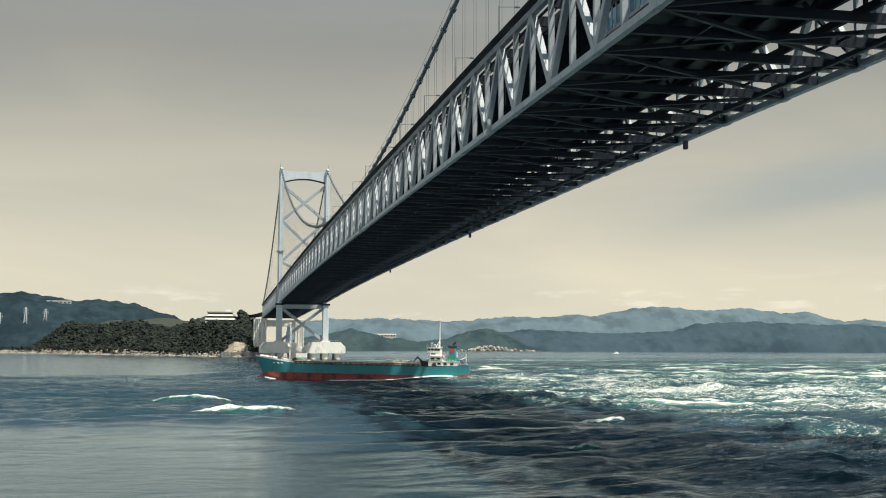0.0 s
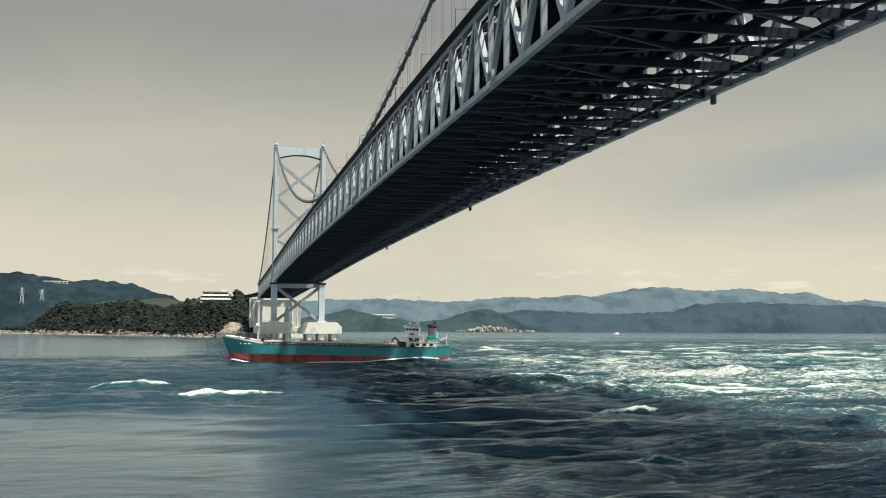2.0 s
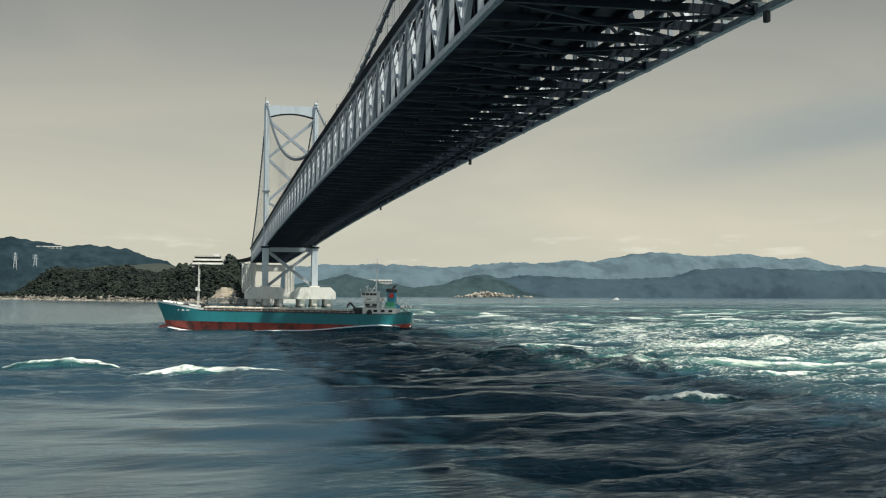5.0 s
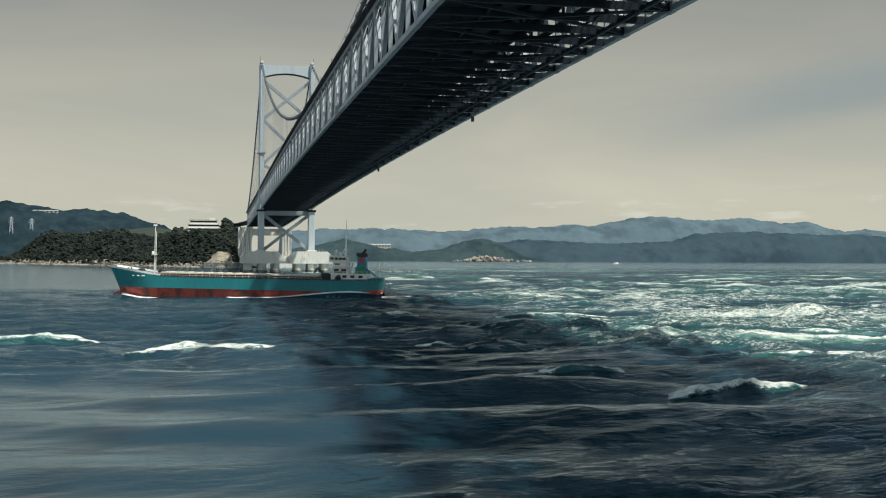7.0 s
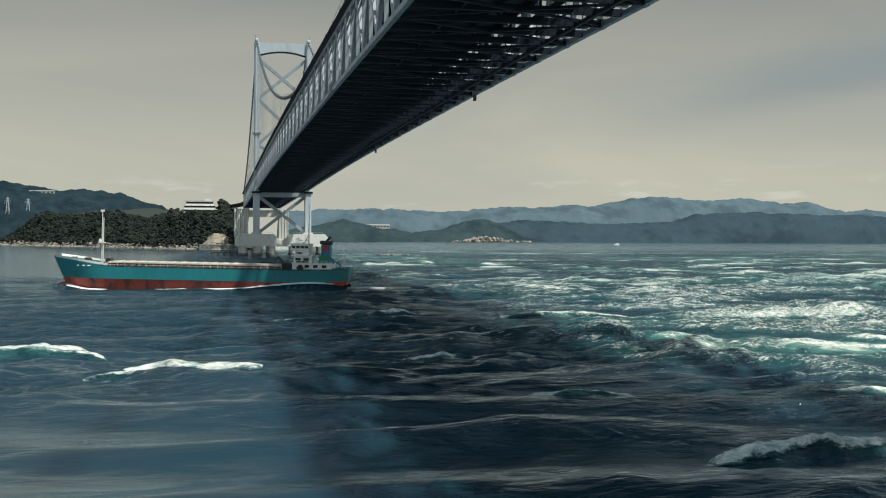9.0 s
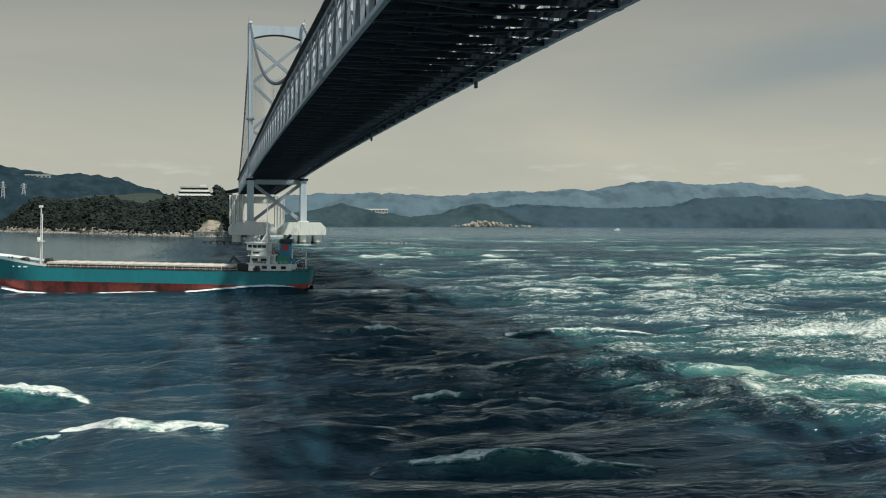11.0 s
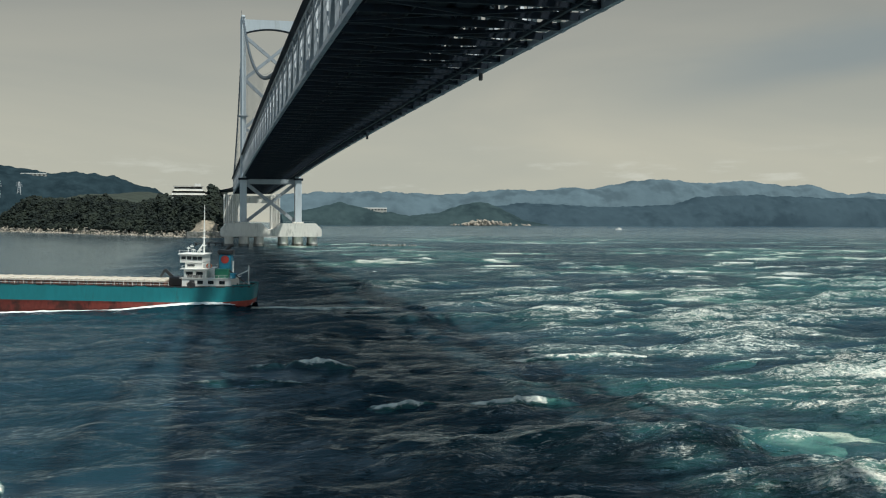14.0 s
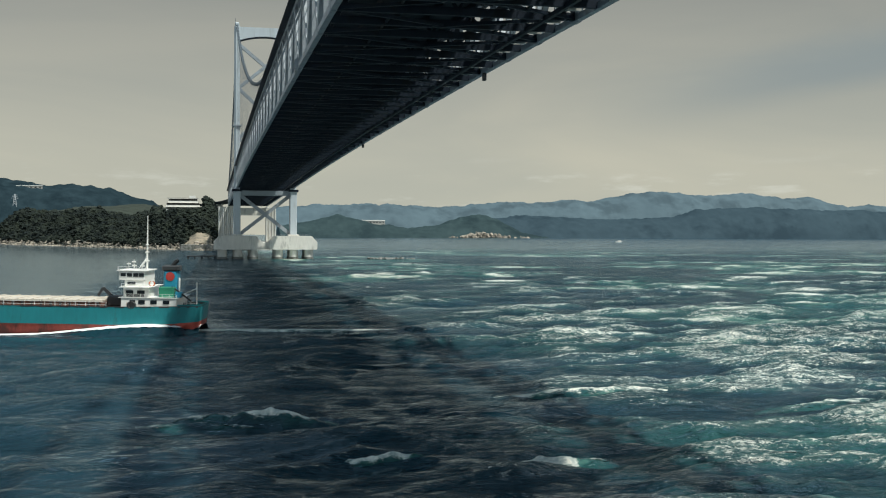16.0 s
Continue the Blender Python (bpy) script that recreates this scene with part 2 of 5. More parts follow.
def sea_material():
    m = bpy.data.materials.new("sea_water")
    m.use_nodes = True
    n, l = m.node_tree.nodes, m.node_tree.links
    b = n["Principled BSDF"]
    tc = n.new("ShaderNodeTexCoord")
    hs = []
    for sc, stretch, det in ((0.55, (0.40, 1.0, 1), 6), (2.6, (0.5, 1.0, 1), 8), (0.13, (0.35, 1.0, 1), 5)):
        mp, q = n.new("ShaderNodeMapping"), n.new("ShaderNodeTexNoise")
        mp.inputs["Scale"].default_value = stretch
        mp.inputs["Rotation"].default_value = (0, 0, 0.25)
        q.inputs["Scale"].default_value, q.inputs["Detail"].default_value, q.inputs["Distortion"].default_value = sc, det, 0.7
        l.new(tc.outputs["Object"], mp.inputs["Vector"])
        l.new(mp.outputs["Vector"], q.inputs["Vector"])
        hs.append(q)
    rough = n.new("ShaderNodeAttribute")
    rough.attribute_name = "chop"
    foam = n.new("ShaderNodeAttribute")
    foam.attribute_name = "foam"
    upwell = n.new("ShaderNodeAttribute")
    upwell.attribute_name = "upwell"
    last = None
    for q, dist in ((hs[2], 1.4), (hs[0], 1.3), (hs[1], 0.42)):
        bp = n.new("ShaderNodeBump")
        bp.inputs["Distance"].default_value = dist
        l.new(q.outputs["Fac"], bp.inputs["Height"])
        l.new(rough.outputs["Fac"], bp.inputs["Strength"])
        if last:
            l.new(last.outputs["Normal"], bp.inputs["Normal"])
        last = bp
    # lacy foam: a streaky web at two scales, cut by the foam amount
    webs = []
    for sc, stretch, gain in ((0.55, (0.40, 1.0, 1.0), 1.5), (2.8, (0.6, 1.0, 1.0), 1.9)):
        lace, mp, g = n.new("ShaderNodeTexNoise"), n.new("ShaderNodeMapping"), n.new("ShaderNodeMath")
        mp.inputs["Scale"].default_value = stretch
        lace.inputs["Scale"].default_value, lace.inputs["Detail"].default_value = sc, 8
        lace.inputs["Roughness"].default_value, lace.inputs["Distortion"].default_value = 0.66, 1.2
        g.operation = "MULTIPLY_ADD"
        g.inputs[1].default_value, g.inputs[2].default_value = gain, -0.5 * gain
        l.new(tc.outputs["Object"], mp.inputs["Vector"])
        l.new(mp.outputs["Vector"], lace.inputs["Vector"])
        l.new(lace.outputs["Fac"], g.inputs[0])
        webs.append(g)
    web = n.new("ShaderNodeMath")
    web.operation = "ADD"
    l.new(webs[0].outputs[0], web.inputs[0])
    l.new(webs[1].outputs[0], web.inputs[1])
    sm = n.new("ShaderNodeMath")
    sm.operation = "ADD"
    l.new(web.outputs[0], sm.inputs[0])
    l.new(foam.outputs["Fac"], sm.inputs[1])
    cut = n.new("ShaderNodeMapRange")
    cut.interpolation_type = "SMOOTHSTEP"
    cut.inputs["From Min"].default_value, cut.inputs["From Max"].default_value = 0.52, 1.00
    l.new(sm.outputs[0], cut.inputs["Value"])
    # clear slate blue, green where it wells up, milky where it is full of air
    deep = n.new("ShaderNodeValToRGB")
    deep.color_ramp.interpolation = "EASE"
    deep.color_ramp.elements[0].color = (0.010, 0.030, 0.042, 1)
    deep.color_ramp.elements[1].color = (0.50, 0.56, 0.46, 1)
    for pos, c in ((0.35, (0.022, 0.078, 0.078, 1)), (0.62, (0.070, 0.170, 0.145, 1))):
        deep.color_ramp.elements.new(pos).color = c
    mott, mo, ml = n.new("ShaderNodeTexNoise"), n.new("ShaderNodeMapping"), n.new("ShaderNodeMath")
    mo.inputs["Scale"].default_value = (0.30, 0.8, 1.0)
    mott.inputs["Scale"].default_value, mott.inputs["Detail"].default_value, mott.inputs["Distortion"].default_value = 0.7, 6, 0.8
    l.new(tc.outputs["Object"], mo.inputs["Vector"])
    l.new(mo.outputs["Vector"], mott.inputs["Vector"])
    gain = n.new("ShaderNodeMapRange")
    gain.inputs["From Min"].default_value, gain.inputs["From Max"].default_value = 0.30, 0.66
    gain.inputs["To Min"].default_value, gain.inputs["To Max"].default_value = 0.45, 1.25
    ml.operation = "MULTIPLY"
    l.new(mott.outputs["Fac"], gain.inputs["Value"])
    l.new(gain.outputs["Result"], ml.inputs[0])
    l.new(upwell.outputs["Fac"], ml.inputs[1])
    l.new(ml.outputs[0], deep.inputs["Fac"])
    col = n.new("ShaderNodeMix")
    col.data_type = "RGBA"
    # thick foam is white, thin foam grey-green and full of holes
    tone = n.new("ShaderNodeValToRGB")
    tone.color_ramp.elements[0].position, tone.color_ramp.elements[0].color = 0.36, (0.30, 0.36, 0.35, 1)
    tone.color_ramp.elements[1].position, tone.color_ramp.elements[1].color = 0.60, (0.88, 0.86, 0.77, 1)
    thick = n.new("ShaderNodeTexNoise")
    thick.inputs["Scale"].default_value, thick.inputs["Detail"].default_value, thick.inputs["Roughness"].default_value = 1.3, 9, 0.7
    l.new(tc.outputs["Object"], thick.inputs["Vector"])
    l.new(thick.outputs["Fac"], tone.inputs["Fac"])
    l.new(tone.outputs["Color"], col.inputs["B"])
    l.new(cut.outputs["Result"], col.inputs["Factor"])
    l.new(deep.outputs["Color"], col.inputs["A"])
    l.new(col.outputs["Result"], b.inputs["Base Color"])
    b.inputs["Roughness"].default_value = 0.9
    b.inputs["Specular IOR Level"].default_value = 0.0
    l.new(last.outputs["Normal"], b.inputs["Normal"])
    gloss, fres, dry, amount, both = (n.new("ShaderNodeBsdfGlossy"), n.new("ShaderNodeFresnel"), n.new("ShaderNodeMath"), n.new("ShaderNodeMath"), n.new("ShaderNodeMixShader"))
    gloss.inputs["Roughness"].default_value = 0.13
    gloss.inputs["Color"].default_value = (0.80, 0.92, 1.0, 1)
    fres.inputs["IOR"].default_value = 1.333
    dry.operation, dry.inputs[0].default_value = "SUBTRACT", 1.0
    amount.operation = "MULTIPLY"
    l.new(last.outputs["Normal"], gloss.inputs["Normal"])
    l.new(last.outputs["Normal"], fres.inputs["Normal"])
    l.new(cut.outputs["Result"], dry.inputs[1])
    l.new(fres.outputs["Fac"], amount.inputs[0])
    l.new(dry.outputs[0], amount.inputs[1])
    l.new(amount.outputs[0], both.inputs["Fac"])
    l.new(b.outputs["BSDF"], both.inputs[1])
    l.new(gloss.outputs["BSDF"], both.inputs[2])
    l.new(both.outputs["Shader"], n["Material Output"].inputs["Surface"])
    return m


SEA = sea_material()


# ---- building helpers ----
def mesh_of(name, bm, mat, smooth=False):
    me = bpy.data.meshes.new(name)
    bm.to_mesh(me)
    bm.free()
    me.materials.append(mat)
    if smooth:
        me.polygons.foreach_set("use_smooth", [True] * len(me.polygons))
    return me


def part(name, bm, mat, parent, label="", smooth=False, at=None):
    """Links a bmesh, or a finished mesh, as one object under a thing or part."""
    me = bm if isinstance(bm, bpy.types.Mesh) else mesh_of(name, bm, mat, smooth)
    ob = new(name, me)
    ob.parent = parent
    if at is not None:
        ob.matrix_basis = at
    if label:
        ob["label"] = label
    return ob


def thing(name, label, category, at=None, group="", kind=""):
    ob = tagged(new(name), label, category, group, kind)
    if at is not None:
        ob.matrix_basis = at
    return ob


def box(bm, x0, x1, y0, y1, z0, z1, bevel=0.0):
    m = Matrix.Translation(((x0 + x1) / 2, (y0 + y1) / 2, (z0 + z1) / 2)) @ Matrix.Diagonal((x1 - x0, y1 - y0, z1 - z0, 1))
    r = bmesh.ops.create_cube(bm, size=1, matrix=m)
    if bevel:
        es = list({e for v in r["verts"] for e in v.link_edges})
        bmesh.ops.bevel(bm, geom=es, offset=bevel, segments=1, affect="EDGES")
    return bm


def beam(bm, a, b, w, h):
    """A bar of section w x h from a to b."""
    a, b = Vector(a), Vector(b)
    d = b - a
    rot = d.to_track_quat("Z", "Y").to_matrix().to_4x4()
    if abs(d.normalized().z) < 0.98:
        side = Vector((0, 0, 1)).cross(d).normalized()
        up = d.normalized().cross(side)
        rot = Matrix((side, up, d.normalized())).transposed().to_4x4()
    bmesh.ops.create_cube(bm, size=1, matrix=Matrix.Translation((a + b) / 2) @ rot @ Matrix.Diagonal((w, h, d.length, 1)))
    return bm


def rod(bm, a, b, r0, r1=None, seg=8):
    a, b = Vector(a), Vector(b)
    d = b - a
    bmesh.ops.create_cone(bm, cap_ends=True, segments=seg, radius1=r0, radius2=r0 if r1 is None else r1, depth=d.length,
                          matrix=Matrix.Translation((a + b) / 2) @ d.to_track_quat("Z", "Y").to_matrix().to_4x4())
    return bm


def prism(bm, outline, axis_from, axis_to, axis="y"):
    """An outline of (u, z) pairs, extruded along x or y."""
    ends = []
    for q in (axis_from, axis_to):
        ends.append([bm.verts.new((u, q, z) if axis == "y" else (q, u, z)) for u, z in outline])
    k = len(outline)
    bm.faces.new(ends[0])
    bm.faces.new(ends[1][::-1])
    for i in range(k):
        bm.faces.new((ends[0][i], ends[1][i], ends[1][(i + 1) % k], ends[0][(i + 1) % k]))
    bmesh.ops.recalc_face_normals(bm, faces=bm.faces)
    return bm


def lattice(ix, iy, seed):
    h = (ix.astype(np.int64) * 374761393 + iy.astype(np.int64) * 668265263 + seed * 974711) & 0xFFFFFFFF
    h = ((h ^ (h >> 13)) * 1274126177) & 0xFFFFFFFF
    return ((h ^ (h >> 16)) & 0xFFFF) / 65535.0


def value_noise(x, y, seed=0):
    ix, iy = np.floor(x), np.floor(y)
    fx, fy = x - ix, y - iy
    fx, fy = fx * fx * (3 - 2 * fx), fy * fy * (3 - 2 * fy)
    a, b = lattice(ix, iy, seed), lattice(ix + 1, iy, seed)
    c, d = lattice(ix, iy + 1, seed), lattice(ix + 1, iy + 1, seed)
    return (a * (1 - fx) + b * fx) * (1 - fy) + (c * (1 - fx) + d * fx) * fy


def fractal(x, y, seed=0, octaves=4):
    s, amp, tot = 0.0, 1.0, 0.0
    for k in range(octaves):
        s = s + amp * value_noise(x * 2 ** k, y * 2 ** k, seed + k * 17)
        tot += amp
        amp *= 0.5
    return s / tot


def smooth_step(a, b, x):
    t = np.clip((x - a) / (b - a), 0, 1)
    return t * t * (3 - 2 * t)


def grid_mesh(name, X, Y, Z, mat, attributes=None):
    """A sheet from arrays of rows x columns."""
    r, c = X.shape
    me = bpy.data.meshes.new(name)
    me.vertices.add(r * c)
    me.vertices.foreach_set("co", np.stack([X, Y, Z], -1).astype(np.float32).ravel())
    idx = np.arange(r * c).reshape(r, c)
    quads = np.stack([idx[:-1, :-1], idx[:-1, 1:], idx[1:, 1:], idx[1:, :-1]], -1).reshape(-1, 4)
    me.loops.add(quads.size)
    me.loops.foreach_set("vertex_index", quads.ravel())
    me.polygons.add(len(quads))
    me.polygons.foreach_set("loop_start", np.arange(0, quads.size, 4))
    me.polygons.foreach_set("use_smooth", np.ones(len(quads), bool))
    me.update(calc_edges=True)
    for key, v in (attributes or {}).items():
        at = me.attributes.new(key, "FLOAT", "POINT")
        at.data.foreach_set("value", v.astype(np.float32).ravel())
    me.materials.append(mat)
    return me


# ---- the sea ----
def sea_octave(u, v, choppy, seed):
    """Peaked waves of period pi, their crest lines broken up."""
    q = 2 * value_noise(u * 0.9, v * 0.9, seed) - 1
    u, v = u + q, v + q
    wu, wv = 1 - np.abs(np.sin(u)), 1 - np.abs(np.sin(v))
    wu = wu * (1 - wu) + np.abs(np.cos(u)) * wu
    wv = wv * (1 - wv) + np.abs(np.cos(v)) * wv
    return (1 - (wu * wv) ** 0.65) ** choppy


def sea_fields(X, Y, cell):
    """Height, foam, chop and green upwelling of the tidal race at the plan's places."""
    calm_near = smooth_step(-26, -52, X + 10 * (fractal(X / 20, Y / 20, 19, 3) - 0.5)) * smooth_step(-664, -688, Y)
    calm_far = smooth_step(-45, -75, X) * smooth_step(-470, -400, Y)
    slack = np.clip(np.maximum(calm_near * 0.95, calm_far), 0, 1)
    race = smooth_step(-35, 25, X + 30 * (fractal(X / 60, Y / 60, 9) - 0.5)) * smooth_step(900, 100, Y)
    lane = np.exp(-((Y + 492) / 28) ** 2) * smooth_step(10, -20, X)
    energy = (0.62 + 0.38 * race) * (1 - slack) + 0.05
    energy = energy * (0.45 + 1.1 * fractal(X / 45, Y / 38, 3, 3)) * (1 - 0.55 * lane)
    wx = X + 9 * (fractal(X / 26, Y / 26, 21, 2) - 0.5)
    wy = Y + 9 * (fractal(X / 26, Y / 26, 22, 2) - 0.5)
    H = np.zeros_like(X)
    amp, choppy = 1.0, 3.0
    for k, lam in enumerate((24.0, 12.5, 6.2, 3.0, 1.6)):
        ang = (0.18, -0.28, 0.35, -0.1, 0.5)[k]
        c, q = math.cos(ang), math.sin(ang)
        u, v = (c * wx + q * wy) * 0.42 * np.pi / lam, (c * wy - q * wx) * np.pi / lam
        H += smooth_step(2.5, 6.0, lam / cell) * amp * (sea_octave(u, v, choppy, 100 + k) + sea_octave(u + 11.3, -v + 4.7, choppy, 200 + k) - 0.55)
        amp *= 0.57
        choppy = 0.75 * choppy + 0.25
    H = H * energy * smooth_step(150, -420, Y)
    # long glassy standing swells at the edge of the slick
    glass = np.exp(-((X + 27) / 24) ** 2) * smooth_step(-738, -715, Y) * smooth_step(-655, -678, Y)
    lift = np.sin(2 * np.pi * (Y + 0.22 * X + 11 * (fractal(X / 25, Y / 25, 5, 2) - 0.5)) / 15.0)
    H = H * (1 - 0.6 * glass) + glass * (1.15 * (0.5 + 0.5 * lift) ** 1.4 - 0.4)
    far = smooth_step(-590, -380, Y)
    streak = (1 - far) * fractal(X / 22, Y / 7, 41, 4) + far * fractal(X / 15, Y / 17, 43, 4)
    patch = fractal(X / 70 + 3, Y / 45, 47, 3)
    crest = smooth_step(0.75, 1.5, H / (0.35 + 0.55 * energy))
    boil = sum(np.exp(-((X - x) / a) ** 2 - ((Y - y) / b) ** 2) for x, y, a, b in ((18, -657, 18, 6), (10, -640, 9, 4)))
    torn = smooth_step(0.52, 0.68, streak)
    foam = 0.04 + (0.26 + 0.38 * far) * torn * smooth_step(0.48 - 0.14 * far, 0.66 - 0.06 * far, patch) * (0.12 + 0.88 * race) + 0.60 * crest * (0.25 + 0.75 * race) + 0.42 * boil * torn
    foam = foam * (1 - 0.9 * slack) * (1 - 0.8 * glass) * (0.62 + 0.38 * smooth_step(-60, -10, X)) * smooth_step(1500, 300, Y)
    slick = smooth_step(0.50, 0.66, fractal(X / 30 + 7, Y / 6, 91, 3))
    chop = np.clip(0.40 + 0.60 * energy + 0.5 * far, 0.2, 1.2) * (1 - 0.90 * slack) * (1 - 0.6 * slick) * (1 - 0.55 * glass) * (1 - 0.75 * smooth_step(-250, 500, Y))
    upwell = (0.30 + 0.45 * far) * smooth_step(0.47, 0.66, patch) * race * (0.4 + 0.6 * smooth_step(0.45, 0.62, streak)) + 0.45 * foam * race + 0.55 * boil + 0.35 * boil * torn
    upwell = upwell * smooth_step(1200, 0, Y)
    return H, foam, chop, np.clip(upwell, 0, 1)


def build_sea():
    ys = [-2600, -1800, -1300, -1050, -950, -900, -860, -830, -810]
    y, step = -800.0, 0.50
    while y < 4900:
        ys.append(y)
        y += step
        if y > -600:
            step *= 1.0105
    ys = np.array(ys)
    core = np.linspace(-0.42, 1.0, 560)
    us = np.concatenate([[-14, -6, -3, -1.6, -1.0, -0.7, -0.55], core, [1.15, 1.4, 2, 3.2, 6, 14]])
    fan = np.maximum(ys + 905, 60)
    X = -45 + us[None, :] * fan[:, None]
    Y = np.repeat(ys[:, None], len(us), 1)
    cell = np.maximum(np.gradient(ys)[:, None], 0) * np.ones_like(X)
    H, foam, chop, up = sea_fields(X, Y, cell)
    ob = new("water", grid_mesh("water", X, Y, H, SEA, {"foam": foam, "chop": chop, "upwell": up}))
    tagged(ob, "dark teal tidal race with foam streaks and slicks", "sea", kind="structure")


build_sea()


# ---- land ----
def ridge_land(name, label, mat, crest_y, depth, line, rough, seed, nx=260, ny=34):
    """A range of hills along x. line: (x, height) of its main tops and saddles, from one end to the other."""
    x0, x1 = line[0][0], line[-1][0]
    xs = np.linspace(x0, x1, nx)
    crest = np.interp(xs, [p[0] for p in line], [p[1] for p in line])
    k = max(2, nx // 110)
    crest = np.convolve(np.pad(crest, k, mode="edge"), np.ones(2 * k + 1) / (2 * k + 1), mode="valid")
    V = np.repeat(np.linspace(0, 1, ny)[:, None], nx, 1)
    X = np.repeat(xs[None, :], ny, 0)
    shape = np.sin(np.pi * V) ** 0.8
    Y = crest_y + (V - 0.5) * depth + 0.10 * depth * (fractal(X / (depth * 0.4), X * 0 + seed, seed, 3) - 0.5)
    spur = fractal(X / rough, Y / rough, seed, 5) - 0.5
    Z = crest[None, :] * shape * (1.0 + 0.55 * spur * (1 - shape ** 3)) + shape * rough * 0.13 * (fractal(X / (rough * 0.22), Y / (rough * 0.22), seed + 5, 4) - 0.5) - 1.0
    ob = new(name, grid_mesh(name, X, Y, Z, mat))
    return tagged(ob, label, "hills", kind="structure")


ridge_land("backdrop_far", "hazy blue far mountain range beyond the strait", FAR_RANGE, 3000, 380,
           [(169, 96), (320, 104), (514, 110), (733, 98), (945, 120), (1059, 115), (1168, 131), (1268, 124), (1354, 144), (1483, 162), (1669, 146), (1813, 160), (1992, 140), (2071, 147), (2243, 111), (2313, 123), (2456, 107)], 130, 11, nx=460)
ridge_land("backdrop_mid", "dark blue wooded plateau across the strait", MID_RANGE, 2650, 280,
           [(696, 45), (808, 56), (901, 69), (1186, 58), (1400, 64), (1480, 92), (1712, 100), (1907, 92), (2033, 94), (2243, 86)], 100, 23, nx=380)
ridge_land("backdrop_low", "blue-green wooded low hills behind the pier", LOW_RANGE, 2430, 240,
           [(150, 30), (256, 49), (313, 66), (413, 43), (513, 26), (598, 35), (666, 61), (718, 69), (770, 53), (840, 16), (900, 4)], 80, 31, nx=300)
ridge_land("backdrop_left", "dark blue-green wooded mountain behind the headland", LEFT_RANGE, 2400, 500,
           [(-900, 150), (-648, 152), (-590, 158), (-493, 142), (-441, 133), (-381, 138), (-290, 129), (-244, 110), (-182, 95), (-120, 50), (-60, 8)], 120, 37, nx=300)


def headland_height(x, y):
    """Height of the wooded headland at (x, y)."""
    shore = 300 + np.maximum(0, -45 - x) * 1.75 + 22 * (fractal(x / 40, x * 0 + 2.0, 63, 3) - 0.5)
    inland = y - shore
    east = smooth_step(6, -38, x)
    top = 23 + 19 * np.exp(-((x + 52) / 46) ** 2) + 6 * np.exp(-((x + 165) / 34) ** 2) - 4 * np.exp(-((x + 118) / 22) ** 2) + 7 * (fractal(x / 45, y / 45, 71, 3) - 0.5) + 0.035 * np.maximum(0, y - 520)
    h = top * smooth_step(-6, 130, inland) ** 0.75 * east * smooth_step(-335, -265, x) + 3.0 * smooth_step(-8, 4, inland) * smooth_step(-12, -40, x)
    h = np.where((x > -84) & (x < -38) & (y > 330), np.minimum(h, 34.5), h)
    return h + 3 * (fractal(x / 18, y / 18, 77, 3) - 0.5) * smooth_step(0, 20, inland) * east - 2.2 * smooth_step(4, -10, inland)


def build_headland():
    xs, ys = np.linspace(-620, 10, 210), np.linspace(255, 1600, 190)
    X, Y = np.meshgrid(xs, ys)
    Z = headland_height(X, Y)
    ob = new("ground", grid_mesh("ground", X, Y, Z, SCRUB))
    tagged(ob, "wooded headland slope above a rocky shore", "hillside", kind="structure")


build_headland()


def clump(bm, c, r, rng, seg=1):
    """One uneven clump of leaves."""
    m = Matrix.Translation(c) @ Matrix.Diagonal((r * rng.uniform(0.8, 1.2), r * rng.uniform(0.8, 1.2), r * rng.uniform(0.6, 0.95), 1)) @ Euler((rng.uniform(0, 3), rng.uniform(0, 3), 0)).to_matrix().to_4x4()
    return m


def merged(name, base_verts, base_faces, mats, mat, jitter, rng, smooth=False):
    """Many small copies of one base shape as one mesh."""
    n, k = len(mats), len(base_verts)
    bv = np.array(base_verts)
    M = np.array([[list(row) for row in m] for m in mats])
    jit = 1 + jitter * (rng.rand(n, k, 1) - 0.5)
    P = np.einsum("nij,nkj->nki", M[:, :3, :3], bv[None] * jit) + M[:, None, :3, 3]
    bf = np.array(base_faces)
    F = (bf[None] + (np.arange(n) * k)[:, None, None]).reshape(-1, bf.shape[1])
    me = bpy.data.meshes.new(name)
    me.from_pydata(P.reshape(-1, 3).tolist(), [], F.tolist())
    me.materials.append(mat)
    if smooth:
        me.polygons.foreach_set("use_smooth", [True] * len(me.polygons))
    return me


def base_ball(sub=1):
    bm = bmesh.new()
    bmesh.ops.create_icosphere(bm, subdivisions=sub, radius=1)
    bm.verts.ensure_lookup_table()
    v = [tuple(q.co) for q in bm.verts]
    f = [[q.index for q in fc.verts] for fc in bm.faces]
    bm.free()
    return v, f


BALL_V, BALL_F = base_ball(2)


